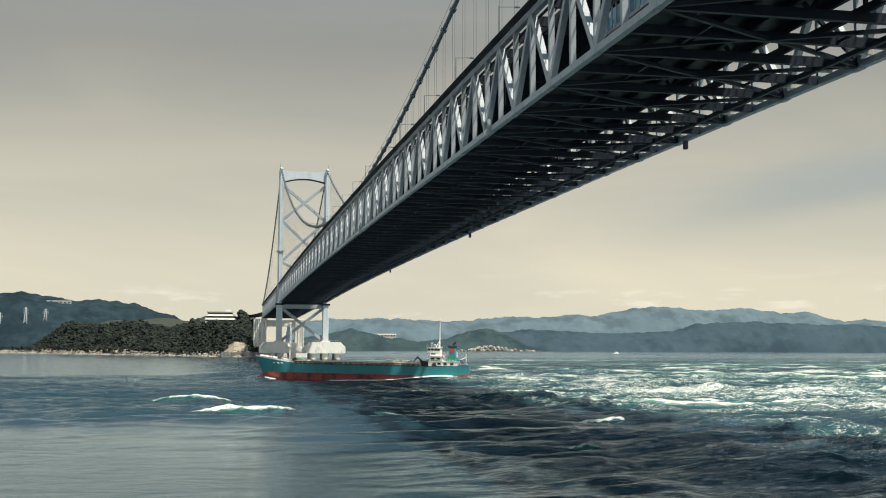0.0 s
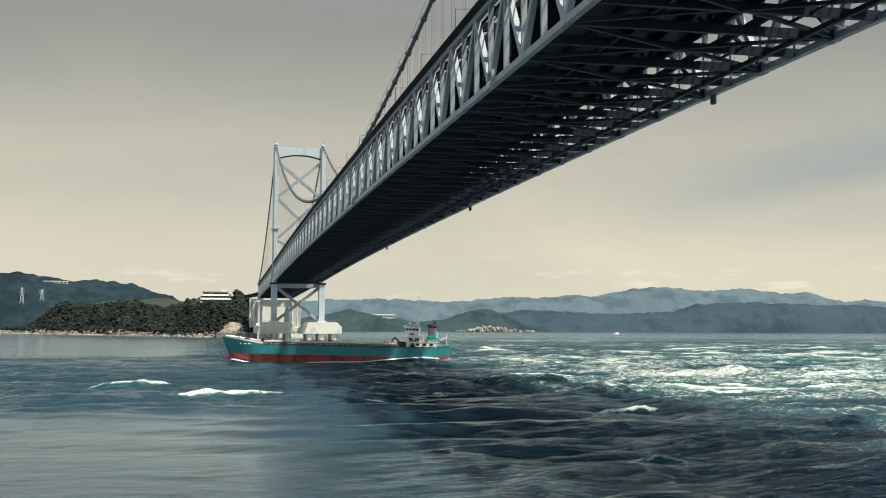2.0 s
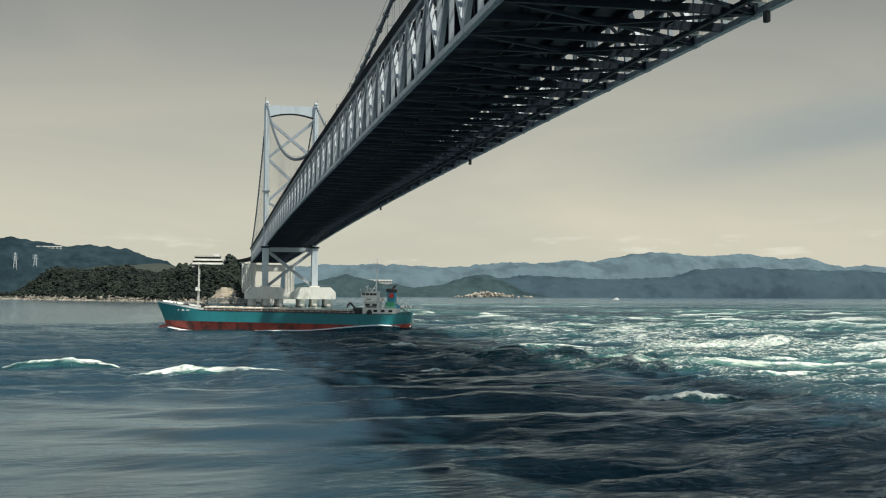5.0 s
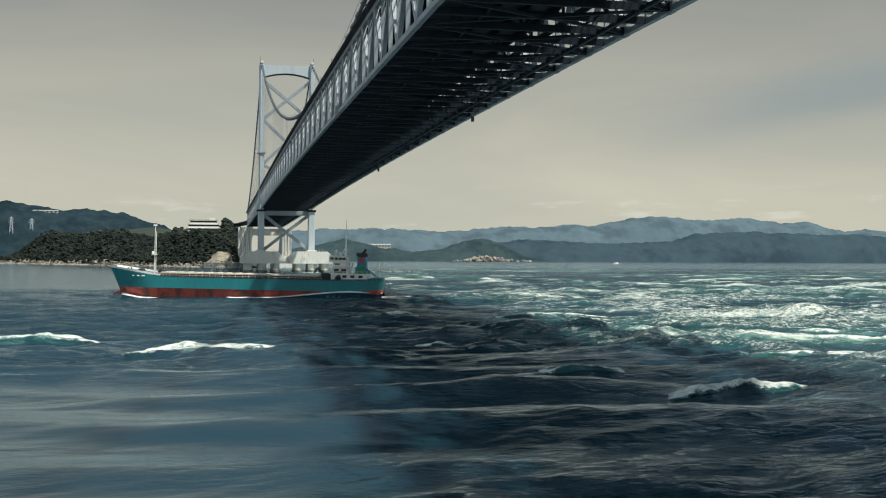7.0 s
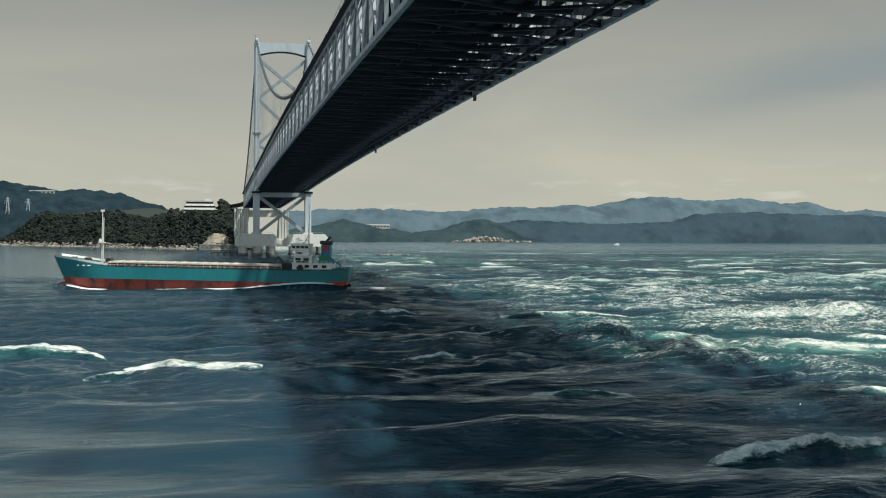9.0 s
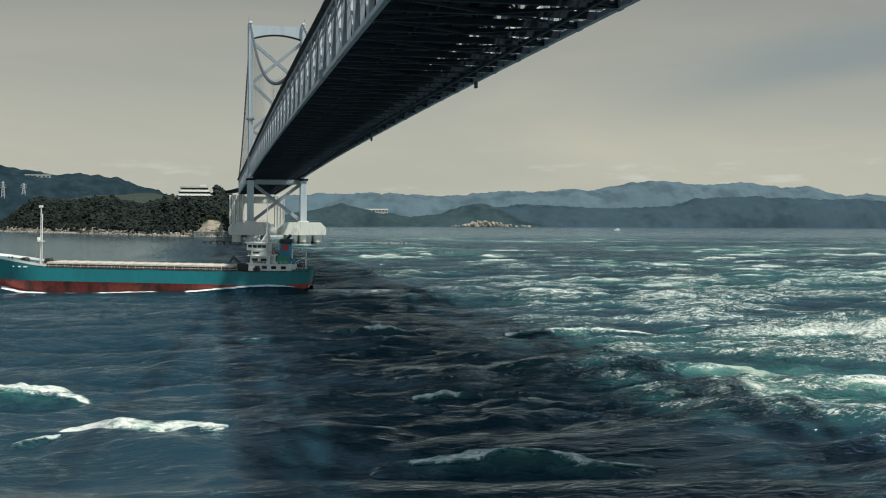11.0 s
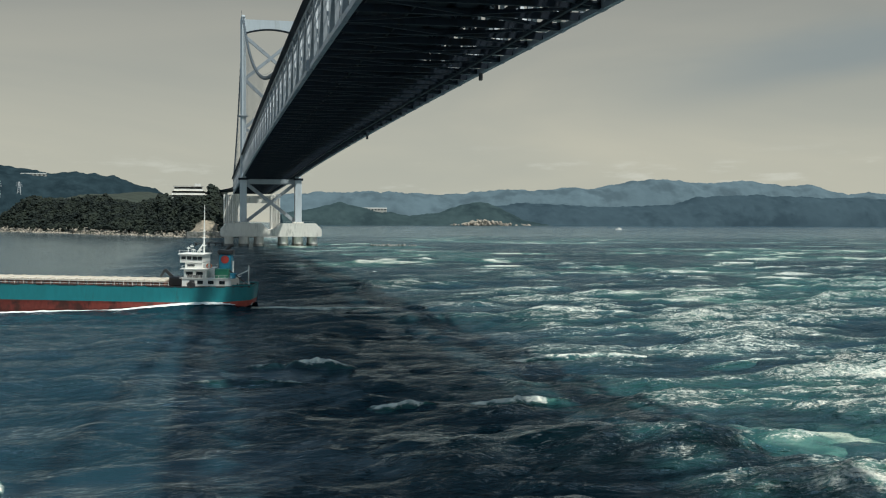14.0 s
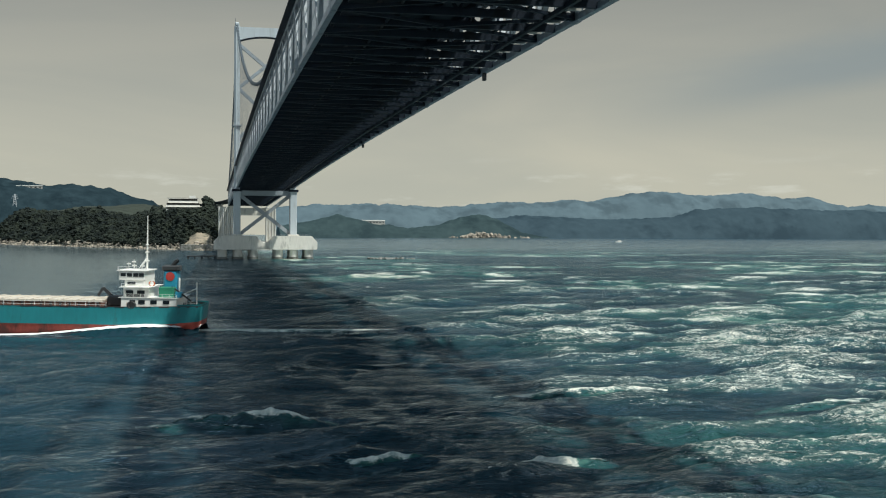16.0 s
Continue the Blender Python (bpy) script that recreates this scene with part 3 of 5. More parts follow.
def build_woods():
    rng, rr = random.Random(5), np.random.RandomState(5)
    mats = []
    tries = 0
    while len(mats) < 8500 and tries < 60000:
        tries += 1
        x = -20 - abs(rng.gauss(0, 1)) * 170
        y = 296 + max(0, -45 - x) * 1.75 + rng.uniform(3, 200)
        h = float(headland_height(np.array([x]), np.array([y]))[0])
        if h < 3.5 or (-52 < x < -30 and y < 328) or (-80 < x < -41 and 440 < y < 480) or x < -560:
            continue
        r = rng.uniform(1.2, 2.4) + 1.4 * noise.noise((x / 14, y / 14, 3.0)) ** 2 * 4
        h += 4.0 * noise.noise((x / 22, y / 22, 8.0))
        if -82 < x < -41 and 370 < y < 470:
            h = min(h, 35.2 - r)
        mats.append(clump(None, (x, y, h + r * rng.uniform(0.2, 1.1)), r, rng))
        if rng.random() < 0.5 and h < 33:
            mats.append(clump(None, (x + rng.uniform(-2, 2), y + rng.uniform(-2, 2), h + r * 1.6), r * 0.6, rng))
    ob = new("woods", merged("woods", BALL_V, BALL_F, mats, LEAVES, 0.75, rr))
    tagged(ob, "dense dark green broadleaf trees covering the headland", "woods", kind="stuff")


build_woods()


def build_shore():
    rng, rr = random.Random(8), np.random.RandomState(8)
    mats = []
    for _ in range(1700):
        x = rng.uniform(-420, -22)
        y = 296 + max(0, -45 - x) * 1.75 + rng.gauss(0, 6)
        r = rng.uniform(0.5, 1.3) + 1.6 * rng.random() ** 5
        mats.append(clump(None, (x, y, max(0.0, float(headland_height(np.array([x]), np.array([y]))[0])) + 0.2), r, rng))
    bv, bf = base_ball(1)
    tagged(new("shore_rocks", merged("shore_rocks", bv, bf, mats, ROCK, 0.5, rr)), "tan boulders strewn along the waterline", "rocks", kind="stuff")
    mats = []
    for _ in range(240):
        x = 705 + rng.gauss(0, 1) * 48
        r = rng.uniform(3, 8)
        mats.append(clump(None, (x, 2318 + rng.uniform(-10, 22), rng.uniform(0, 14) * math.exp(-((x - 705) / 60) ** 2)), r, rng))
    tagged(new("cliff_rocks", merged("cliff_rocks", bv, bf, mats, ROCK, 0.5, rr)), "pale reddish rock cliffs at the far shore", "rocks", kind="stuff")
    mats = []
    for _ in range(60):
        r = rng.uniform(0.5, 1.6)
        mats.append(clump(None, (rng.gauss(74, 7), rng.gauss(-14, 2), rng.uniform(-0.2, 0.5)), r, rng))
    tagged(new("reef_rocks", merged("reef_rocks", bv, bf, mats, CONCRETE_WET, 0.5, rr)), "low dark wet reef rocks awash by the pier", "rocks", kind="stuff")
    # the bare cut in the slope and the quay below it
    xs, ys = np.linspace(-55, -29, 40), np.linspace(0, 1, 24)
    X, V = np.meshgrid(xs, ys)
    Y = 300 + V * (25 + 8 * fractal(X / 7, X * 0 + 4, 87, 3))
    Z = headland_height(X, Y) + 0.5 * fractal(X / 3, Y / 3, 88, 3) + 0.4
    tagged(new("bare_slope", grid_mesh("bare_slope", X, Y, Z, SAND)), "sandy bare cut in the wooded slope", "slope", kind="structure")
    bm = box(bmesh.new(), -58, -20, 292, 318, -2, 5.0, 0.3)
    tagged(new("quay", mesh_of("quay", bm, CONCRETE_WET)), "dark weathered concrete quay wall at the shore", "quay", kind="structure")


build_shore()


def build_hotel():
    base = thing("hotel", "white tiered hotel with dark window bands on the wooded hill", "building", pose(-59.5, 462, 36.6))
    for k, (w, z) in enumerate(((33, 0.0), (33, 4.2), (29, 8.4))):
        part("wall", box(bmesh.new(), -w / 2, w / 2, -6 + k, 8, z - (6 if k == 0 else 0), z + 2.0, 0.1), BUILD_WHITE, base)
        part("window_band", box(bmesh.new(), -w / 2 + 0.6, w / 2 - 0.6, -5 + k, 7, z + 2.003, z + 3.9), GLASS, base, "dark recessed window band")
        part("balcony_slab", box(bmesh.new(), -w / 2 - 0.7, w / 2 + 0.7, -7 + k, 8.6, z + 3.9, z + 4.2), BUILD_WHITE, base)
    part("roof", box(bmesh.new(), -15, 15, -4, 8, 12.6, 13.2), ROOF_GREY, base, "flat grey roof")
    part("stair_head", box(bmesh.new(), 6, 12, 0, 6, 13.2, 15.6), BUILD_WHITE, base)


build_hotel()


def build_long_building(name, label, x, y, z, w, h, roof):
    base = thing(name, label, "building", pose(x, y, z))
    part("wall", box(bmesh.new(), -w / 2, w / 2, -8, 8, -7, h), BUILD_HAZED, base)
    part("roof", prism(bmesh.new(), [(-8.6, h), (8.6, h), (0, h + roof)], -w / 2 - 1, w / 2 + 1, "x"), ROOF_GREY if roof > 3 else BUILD_HAZED, base)
    n = int(w / 9)
    win = mesh_of("window", box(bmesh.new(), -2.4, 2.4, -8.15, -7.9, h * 0.35, h * 0.75), GLASS)
    for i in range(n):
        part("window", win, None, base, at=pose(-w / 2 + (i + 0.5) * w / n, 0, 0))


build_long_building("villa", "long white building on the ridge of the far hill", -483, 2322, 122, 62, 7, 2)
build_long_building("resort", "long pale building on the low hills across the water", 408, 2412, 39, 72, 7, 3)


def build_pylon(x, y, z, h):
    base = thing("pylon", "pale grey lattice power pylon on the hillside", "pylon", pose(x, y, z), group="power pylons")
    for sx in (-1, 1):
        for sy in (-1, 1):
            part("leg", beam(bmesh.new(), (sx * 4.5, sy * 4.5, -6), (sx * 0.8, sy * 0.8, h), 0.7, 0.7), PYLON, base)
    for k in range(5):
        u0, u1 = 4.5 - 3.7 * k / 5, 4.5 - 3.7 * (k + 1) / 5
        bm = bmesh.new()
        beam(bm, (-u0, -u0, h * k / 5), (u1, -u1, h * (k + 1) / 5), 0.5, 0.5)
        beam(bm, (u0, -u0, h * k / 5), (-u1, -u1, h * (k + 1) / 5), 0.5, 0.5)
        part("brace", bm, PYLON, base)
    for k in range(3):
        part("arm", beam(bmesh.new(), (-8 + k, 0, h * (0.62 + 0.14 * k)), (8 - k, 0, h * (0.62 + 0.14 * k)), 0.7, 0.7), PYLON, base)


for px, py, ph in ((-550, 2215, 40), (-503, 2225, 28), (-612, 2210, 30)):
    v = (py - 2150) / 500
    build_pylon(px, py, 150 * math.sin(math.pi * v) ** 0.8 - 2, ph)


# ---- the bridge ----
SPAN, PANEL, HALF, DEPTH = 876.0, 9.27, 17.0, 12.5
NODES = [-k * PANEL for k in range(-35, 96)]


def chord_z(y):
    """Height of the bottom chord over the water."""
    t = -y / SPAN
    return 43.27 + 3.656 * 4 * t * (1 - t) if y <= 0 else 43.27 - 0.011 * y


def cable_z(y):
    if y <= 0:
        return 59.9 + 82.0 * ((y + SPAN / 2) / (SPAN / 2)) ** 2
    t = y / 330.0
    return 141.9 + (53.0 - 141.9) * t - 4 * 11.0 * t * (1 - t)


def build_truss():
    base = thing("truss_bridge", "grey steel truss deck of a long suspension bridge", "bridge")
    vert = mesh_of("post", box(bmesh.new(), -0.36, 0.36, -0.30, 0.30, 0.3, DEPTH - 0.3), STEEL)
    cos_a = math.hypot(PANEL, DEPTH)
    lean = math.degrees(math.atan2(PANEL, DEPTH))
    diag = mesh_of("diagonal", box(bmesh.new(), -0.40, 0.40, -0.48, 0.48, 0.7, cos_a - 0.7), STEEL)
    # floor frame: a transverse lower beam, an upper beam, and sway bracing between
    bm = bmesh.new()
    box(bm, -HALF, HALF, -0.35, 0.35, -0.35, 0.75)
    fb = mesh_of("floor_beam", bm, STEEL_SHADED)
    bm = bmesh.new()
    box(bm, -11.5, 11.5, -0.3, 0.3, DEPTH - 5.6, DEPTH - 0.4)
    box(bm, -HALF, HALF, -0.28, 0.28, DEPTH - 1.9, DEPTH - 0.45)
    ub = mesh_of("cross_beam", bm, STEEL_SHADED)
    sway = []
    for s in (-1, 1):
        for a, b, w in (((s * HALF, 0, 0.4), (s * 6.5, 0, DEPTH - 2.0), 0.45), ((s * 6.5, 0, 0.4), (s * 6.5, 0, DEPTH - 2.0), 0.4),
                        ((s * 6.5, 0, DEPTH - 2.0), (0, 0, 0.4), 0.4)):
            sway.append(mesh_of("sway_brace", beam(bmesh.new(), a, b, w, w), STEEL_SHADED))
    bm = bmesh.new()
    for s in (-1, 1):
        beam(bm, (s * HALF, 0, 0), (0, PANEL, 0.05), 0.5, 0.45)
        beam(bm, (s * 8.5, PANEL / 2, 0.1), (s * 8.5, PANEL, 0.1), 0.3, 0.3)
    lat = mesh_of("lateral_brace", bm, STEEL_SHADED)
    gus = mesh_of("gusset", box(bmesh.new(), -0.46, 0.46, -1.2, 1.2, -0.62, 0.85, 0.2), STEEL)
    bm = bmesh.new()
    box(bm, 0.0, 3.4, -0.25, 0.25, -0.15, 0.9)
    out = mesh_of("walkway_bracket", bm, BRACKET_LIT)
    chord = mesh_of("chord", box(bmesh.new(), -0.42, 0.42, -PANEL / 2 - 0.03, PANEL / 2 + 0.03, -0.44, 0.44), STEEL)
    for i, y in enumerate(NODES):
        z = chord_z(y)
        z2 = chord_z(y - PANEL)
        tip = math.degrees(math.atan2(z2 - z, PANEL))
        for x in (-HALF, HALF):
            part("post", vert, None, base, at=pose(x, y, z))
            up = i % 2 == 0
            # every second panel the diagonal leans the other way
            part("diagonal", diag, None, base, at=pose(x, y, z, lean) if up else pose(x, y - PANEL, z2, -lean))
            part("bottom_chord", chord, None, base, at=pose(x, y - PANEL / 2, (z + z2) / 2, -tip))
            part("top_chord", chord, None, base, at=pose(x, y - PANEL / 2, (z + z2) / 2 + DEPTH, -tip))
            if up:
                part("gusset", gus, None, base, at=pose(x, y, z))
        part("floor_beam", fb, None, base, at=pose(0, y, z))
        part("cross_beam", ub, None, base, at=pose(0, y, z))
        part("lateral_brace", lat, None, base, at=pose(0, y - PANEL if i % 2 else y, z2 if i % 2 else z, 0, 0, 0 if i % 2 else 180))
        if i % 2 == 0 and y < -180:
            for me in sway:
                part("sway_brace", me, None, base, at=pose(0, y, z))
        part("walkway_bracket", out, None, base, at=pose(12.6, y - PANEL / 2, (z + z2) / 2 + 0.3))
    # long members follow the camber
    def run(name, x, dz, w, h, mat, label=""):
        for y0, y1 in zip(NODES[::4], NODES[4::4] + [NODES[-1]]):
            if y0 != y1:
                part(name, beam(bmesh.new(), (x, y0, chord_z(y0) + dz), (x, y1, chord_z(y1) + dz), w, h), mat, base, label)
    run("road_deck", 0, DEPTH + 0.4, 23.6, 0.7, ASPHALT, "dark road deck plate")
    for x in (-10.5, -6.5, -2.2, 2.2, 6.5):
        run("stringer", x, 1.2, 0.5, 0.9, STEEL_SHADED)
    run("maintenance_rail", 12.4, -0.25, 0.55, 0.6, STEEL_SHADED)
    run("walkway", 14.8, 0.95, 1.3, 0.12, STEEL_SHADED)
    run("maintenance_floor", -6.0, 1.72, 17.0, 0.10, STEEL_SHADED, "dark maintenance grating")
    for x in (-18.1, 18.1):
        run("side_walkway", x, DEPTH + 0.52, 1.3, 0.1, STEEL_SHADED, "dark plated side walkway")
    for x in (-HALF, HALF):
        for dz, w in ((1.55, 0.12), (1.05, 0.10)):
            run("parapet_rail", x, DEPTH + dz, w, w, STEEL_SHADED)
        run("drain_pipe", x - math.copysign(0.6, x), DEPTH - 0.9, 0.3, 0.3, STEEL_SHADED)
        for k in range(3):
            run("grating_bar", x * 0.755 + math.copysign(1.15 * k, x), DEPTH + 0.25, 0.09, 0.25, STEEL_SHADED)
        run("edge_fascia", x * 0.71, DEPTH + 0.9, 0.25, 1.1, STEEL_SHADED)
    bm = bmesh.new()
    for y0, y1, z0, z1 in ((-1.4, -1.05, -0.9, 1.6), (1.05, 1.4, -0.9, 1.6), (-1.05, 1.05, -0.9, -0.6), (-1.05, 1.05, 1.3, 1.6)):
        box(bm, -HALF - 0.95, -HALF - 0.47, y0, y1, z0, z1)
    insp = mesh_of("inspection_box", bm, STEEL)
    for y in (-661.0, -490.7):
        part("inspection_box", insp, None, base, "pale framed inspection box on the chord", at=pose(0, y, chord_z(y)))
    lamp = mesh_of("navigation_lamp", box(bmesh.new(), HALF - 0.6, HALF + 0.1, -0.45, 0.45, -1.9, -0.43, 0.12), SHIP_DARK)
    for y in (-661.4, -493.9, -325.0):
        part("navigation_lamp", lamp, None, base, at=pose(0, y, chord_z(y)))


build_truss()


def build_gallery():
    base = thing("viewing_gallery", "glazed visitor gallery slung inside the bridge truss", "gallery")
    floor_y0, floor_y1 = -790.0, -712.0
    z = chord_z(-750) + 1.9
    part("floor", box(bmesh.new(), -15.6, -9.5, floor_y0, floor_y1, z, z + 0.5), STEEL_SHADED, base)
    part("roof", box(bmesh.new(), -15.6, -9.5, floor_y0, floor_y1, z + 3.6, z + 3.9), STEEL_SHADED, base)
    part("inner_wall", box(bmesh.new(), -9.8, -9.5, floor_y0, floor_y1, z + 0.5, z + 3.6), STEEL_SHADED, base)
    pane = mesh_of("pane", box(bmesh.new(), -0.04, 0.04, 0.08, 1.42, 0.9, 3.2), PANE_BLUE)
    post = mesh_of("mullion", box(bmesh.new(), -0.12, 0.12, -0.08, 0.08, 0.5, 3.6), STEEL)
    for k in range(int((floor_y1 - floor_y0) / 1.5)):
        part("pane", pane, None, base, at=pose(-15.5, floor_y0 + 1.5 * k, z))
        part("mullion", post, None, base, at=pose(-15.5, floor_y0 + 1.5 * k, z))
    part("sill", box(bmesh.new(), -15.62, -15.38, floor_y0, floor_y1, z + 0.5, z + 0.9), STEEL, base)


build_gallery()


def build_lamp_posts():
    for side, x in ((-1, -12.6), (1, 12.6)):
        proto = None
        for k in range(22):
            y = -18 - k * 37.1
            at = pose(x, y, chord_z(y) + DEPTH + 0.7)
            if proto:
                copy_thing(proto, at)
                continue
            proto = thing("street_lamp", "slender grey street lamp on the bridge deck", "street lamp", at, "street lamps of the bridge")
            part("pole", rod(bmesh.new(), (0, 0, 0), (0, 0, 11.5), 0.16, 0.09, 6), CABLE_PAINT, proto)
            part("arm", rod(bmesh.new(), (0, 0, 11.4), (-side * 3.0, 0, 11.6), 0.07, 0.06, 6), CABLE_PAINT, proto)
            part("lamp_head", box(bmesh.new(), -side * 3.4 - 0.45, -side * 3.4 + 0.45, -0.22, 0.22, 11.45, 11.75, 0.05), CABLE_PAINT, proto)


build_lamp_posts()


def tube(bm, points, r, seg=8):
    rings = []
    for k, p in enumerate(points):
        a, b = Vector(points[max(0, k - 1)]), Vector(points[min(len(points) - 1, k + 1)])
        d = (b - a).normalized()
        s = Vector((1, 0, 0))
        u = d.cross(s).normalized()
        rings.append([bm.verts.new(Vector(p) + r * (math.cos(q) * s + math.sin(q) * u)) for q in [2 * math.pi * j / seg for j in range(seg)]])
    for a, b in zip(rings, rings[1:]):
        for j in range(seg):
            bm.faces.new((a[j], a[(j + 1) % seg], b[(j + 1) % seg], b[j]))
    return bm


def build_cables():
    for x in (-HALF, HALF):
        base = thing("main_cable", "dark wrapped main suspension cable with clamps", "cable", group="main cables")
        part("cable", tube(bmesh.new(), [(x, y, cable_z(y)) for y in np.linspace(-890, 0, 150)], 0.46), CABLE_PAINT, base, smooth=True)
        part("side_cable", tube(bmesh.new(), [(x, y, cable_z(y)) for y in np.linspace(0, 330, 40)], 0.46), CABLE_PAINT, base, smooth=True)
        band = mesh_of("clamp", rod(bmesh.new(), (0, -0.8, 0), (0, 0.8, 0), 0.72, seg=8), CABLE_PAINT)
        for y in NODES:
            if abs(y) < 4 or y > 320 or y < -880:
                continue
            zc, zt = cable_z(y), chord_z(y) + DEPTH
            slope = math.degrees(math.atan2(cable_z(y + 1) - cable_z(y - 1), 2))
            part("clamp", band, None, base, at=pose(x, y, zc, slope))
            if zc - zt > 0.8:
                bm = bmesh.new()
                for dx in (-0.22, 0.22):
                    rod(bm, (x + dx, y, zt), (x + dx, y, zc), 0.028, seg=4)
                part("hanger", bm, CABLE_PAINT, base)
        for dx in (-0.55, 0.55):
            part("hand_rope", tube(bmesh.new(), [(x + dx, y, cable_z(y) + 1.2) for y in np.linspace(-890, 0, 110)], 0.04, 4), CABLE_PAINT, base)


build_cables()


def build_tower():
    base = thing("bridge_tower", "pale grey steel suspension tower with crossed bracing", "bridge tower")
    for s in (-1, 1):
        # the cruciform leg, a step wider under the deck
        bm = bmesh.new()
        box(bm, s * 17 - 1.7, s * 17 + 1.7, -3.2, 3.2, 40, 141.2, 0.25)
        box(bm, s * 17 - 1.05, s * 17 + 1.05, -3.8, 3.8, 40, 140.8, 0.2)
        part("leg", bm, TOWER_PAINT, base)
        bm = bmesh.new()
        box(bm, s * 17 - 2.1, s * 17 + 2.1, -3.6, 3.6, 13.2, 41.5, 0.25)
        part("leg_base", bm, TOWER_PAINT, base)
        part("saddle", box(bmesh.new(), s * 17 - 1.2, s * 17 + 1.2, -4, 4, 141.2, 143.2, 0.5), TOWER_PAINT, base)
        part("mast", rod(bmesh.new(), (s * 18, 0, 143), (s * 18, 0, 146.5), 0.12, seg=6), CABLE_PAINT, base)
        part("platform", box(bmesh.new(), s * 17 - 2.6, s * 17 + 2.6, -4.6, 4.6, 80.5, 81.3), STEEL, base, "grey inspection platform round the leg")
        part("deck_bracket", box(bmesh.new(), s * 17 - 3.0, s * 17 + 3.0, -4.4, 4.4, 41.0, 42.3), STEEL_SHADED, base)
    # arched portal
    pts = [(-15.3, 140.8), (15.3, 140.8)]
    for k in range(17):
        u = 15.3 - 30.6 * k / 16
        pts.append((u, 135.3 - 2.6 * (u / 15.3) ** 2))
    part("portal_beam", prism(bmesh.new(), pts, -1.8, 1.8), TOWER_PAINT, base)
    rim = bmesh.new()
    for k in range(16):
        a, b = 15.3 - 30.6 * k / 16, 15.3 - 30.6 * (k + 1) / 16
        beam(rim, (a, 0, 135.1 - 2.6 * (a / 15.3) ** 2), (b, 0, 135.1 - 2.6 * (b / 15.3) ** 2), 4.2, 0.5)
    part("portal_rim", rim, STEEL_SHADED, base, "dark arched lower flange")
    for z0, z1, w in ((130.0, 104.5, 1.9), (103.0, 74.0, 1.9), (72.5, 58.0, 1.7), (39.0, 15.0, 2.1)):
        for s in (-1, 1):
            part("brace", beam(bmesh.new(), (-15.4 * s, 0.02 * s, z0), (15.4 * s, 0.02 * s, z1), 2.4, w), STEEL, base)
    part("deck_strut", box(bmesh.new(), -15, 15, -2, 2, 38.6, 41.6), STEEL, base)


build_tower()


def build_pier():
    base = thing("bridge_pier", "white concrete twin-cap pier on thick columns in the sea", "pier")
    for s in (-1, 1):
        prof = [(2.2, 5.8), (30.4, 5.8), (30.9, 6.4), (30.9, 10.4), (27.4, 14.0), (6.0, 14.0), (2.2, 10.4)]
        part("cap", prism(bmesh.new(), [(s * u, z) for u, z in prof], -12, 12), CONCRETE, base)
        for i in range(3):
            for j in range(3):
                bm = rod(bmesh.new(), (s * (7.5 + 9.2 * i), -8 + 8 * j, 1.4), (s * (7.5 + 9.2 * i), -8 + 8 * j, 5.9), 2.7, seg=24)
                col = part("column", bm, CONCRETE, base)
                part("column_foot", rod(bmesh.new(), (s * (7.5 + 9.2 * i), -8 + 8 * j, -6), (s * (7.5 + 9.2 * i), -8 + 8 * j, 1.4), 3.1, seg=24), CONCRETE_WET, col, "dark wet tide-stained column foot")
        part("plinth", box(bmesh.new(), s * 17 - 3.4, s * 17 + 3.4, -5, 5, 14.0, 14.9, 0.2), CONCRETE, base)
        rail = bmesh.new()
        for k in range(10):
            rod(rail, (s * (7 + 2.1 * k), -11.3, 14), (s * (7 + 2.1 * k), -11.3, 15.1), 0.07, seg=4)
        beam(rail, (s * 7, -11.3, 15.1), (s * 26, -11.3, 15.1), 0.09, 0.09)
        part("railing", rail, STEEL, base)
    part("link_slab", box(bmesh.new(), -6.5, 6.5, -11.7, 11.7, 5.9, 10.3, 0.3), CONCRETE, base)
    # fender staging at the waterline
    fend = thing("fender_stage", "dark steel fender staging by the pier", "staging", pose(-38, -4, 0))
    part("deck", box(bmesh.new(), -9, 9, -3, 3, 1.5, 2.1), SHIP_DARK, fend)
    leg = mesh_of("pile", rod(bmesh.new(), (0, 0, -5), (0, 0, 1.6), 0.5, seg=10), SHIP_DARK)
    for k in range(5):
        for y in (-2.4, 2.4):
            part("pile", leg, None, fend, at=pose(-8 + 4 * k, y, 0))
    part("rail", box(bmesh.new(), -9, 9, -3, -2.85, 3.0, 3.12), SHIP_DARK, fend)


build_pier()


def build_side_pier():
    base = thing("side_pier", "white ribbed concrete side-span pier near the shore", "pier")
    for x0, x1 in ((-26, -13), (16, 25)):
        shaft = part("shaft", box(bmesh.new(), x0 + 0.6, x1 - 0.6, 324, 335, 2, 38.2), CONCRETE, base)
        n = 7
        for k in range(n):
            a = x0 + (x1 - x0) * k / n
            part("rib", box(bmesh.new(), a + 0.12, a + (x1 - x0) / n - 0.12, 322 + 0.9 * (k % 2), 336, 2, 38.6, 0.3), CONCRETE, shaft)
    bm = bmesh.new()
    box(bm, -13.6, 16.6, 326, 332, 31, 37.5)
    part("cross_beam", bm, CONCRETE, base)
    part("footing", box(bmesh.new(), -29, 28, 316, 340, -4, 7.5, 0.8), CONCRETE, base)


build_side_pier()


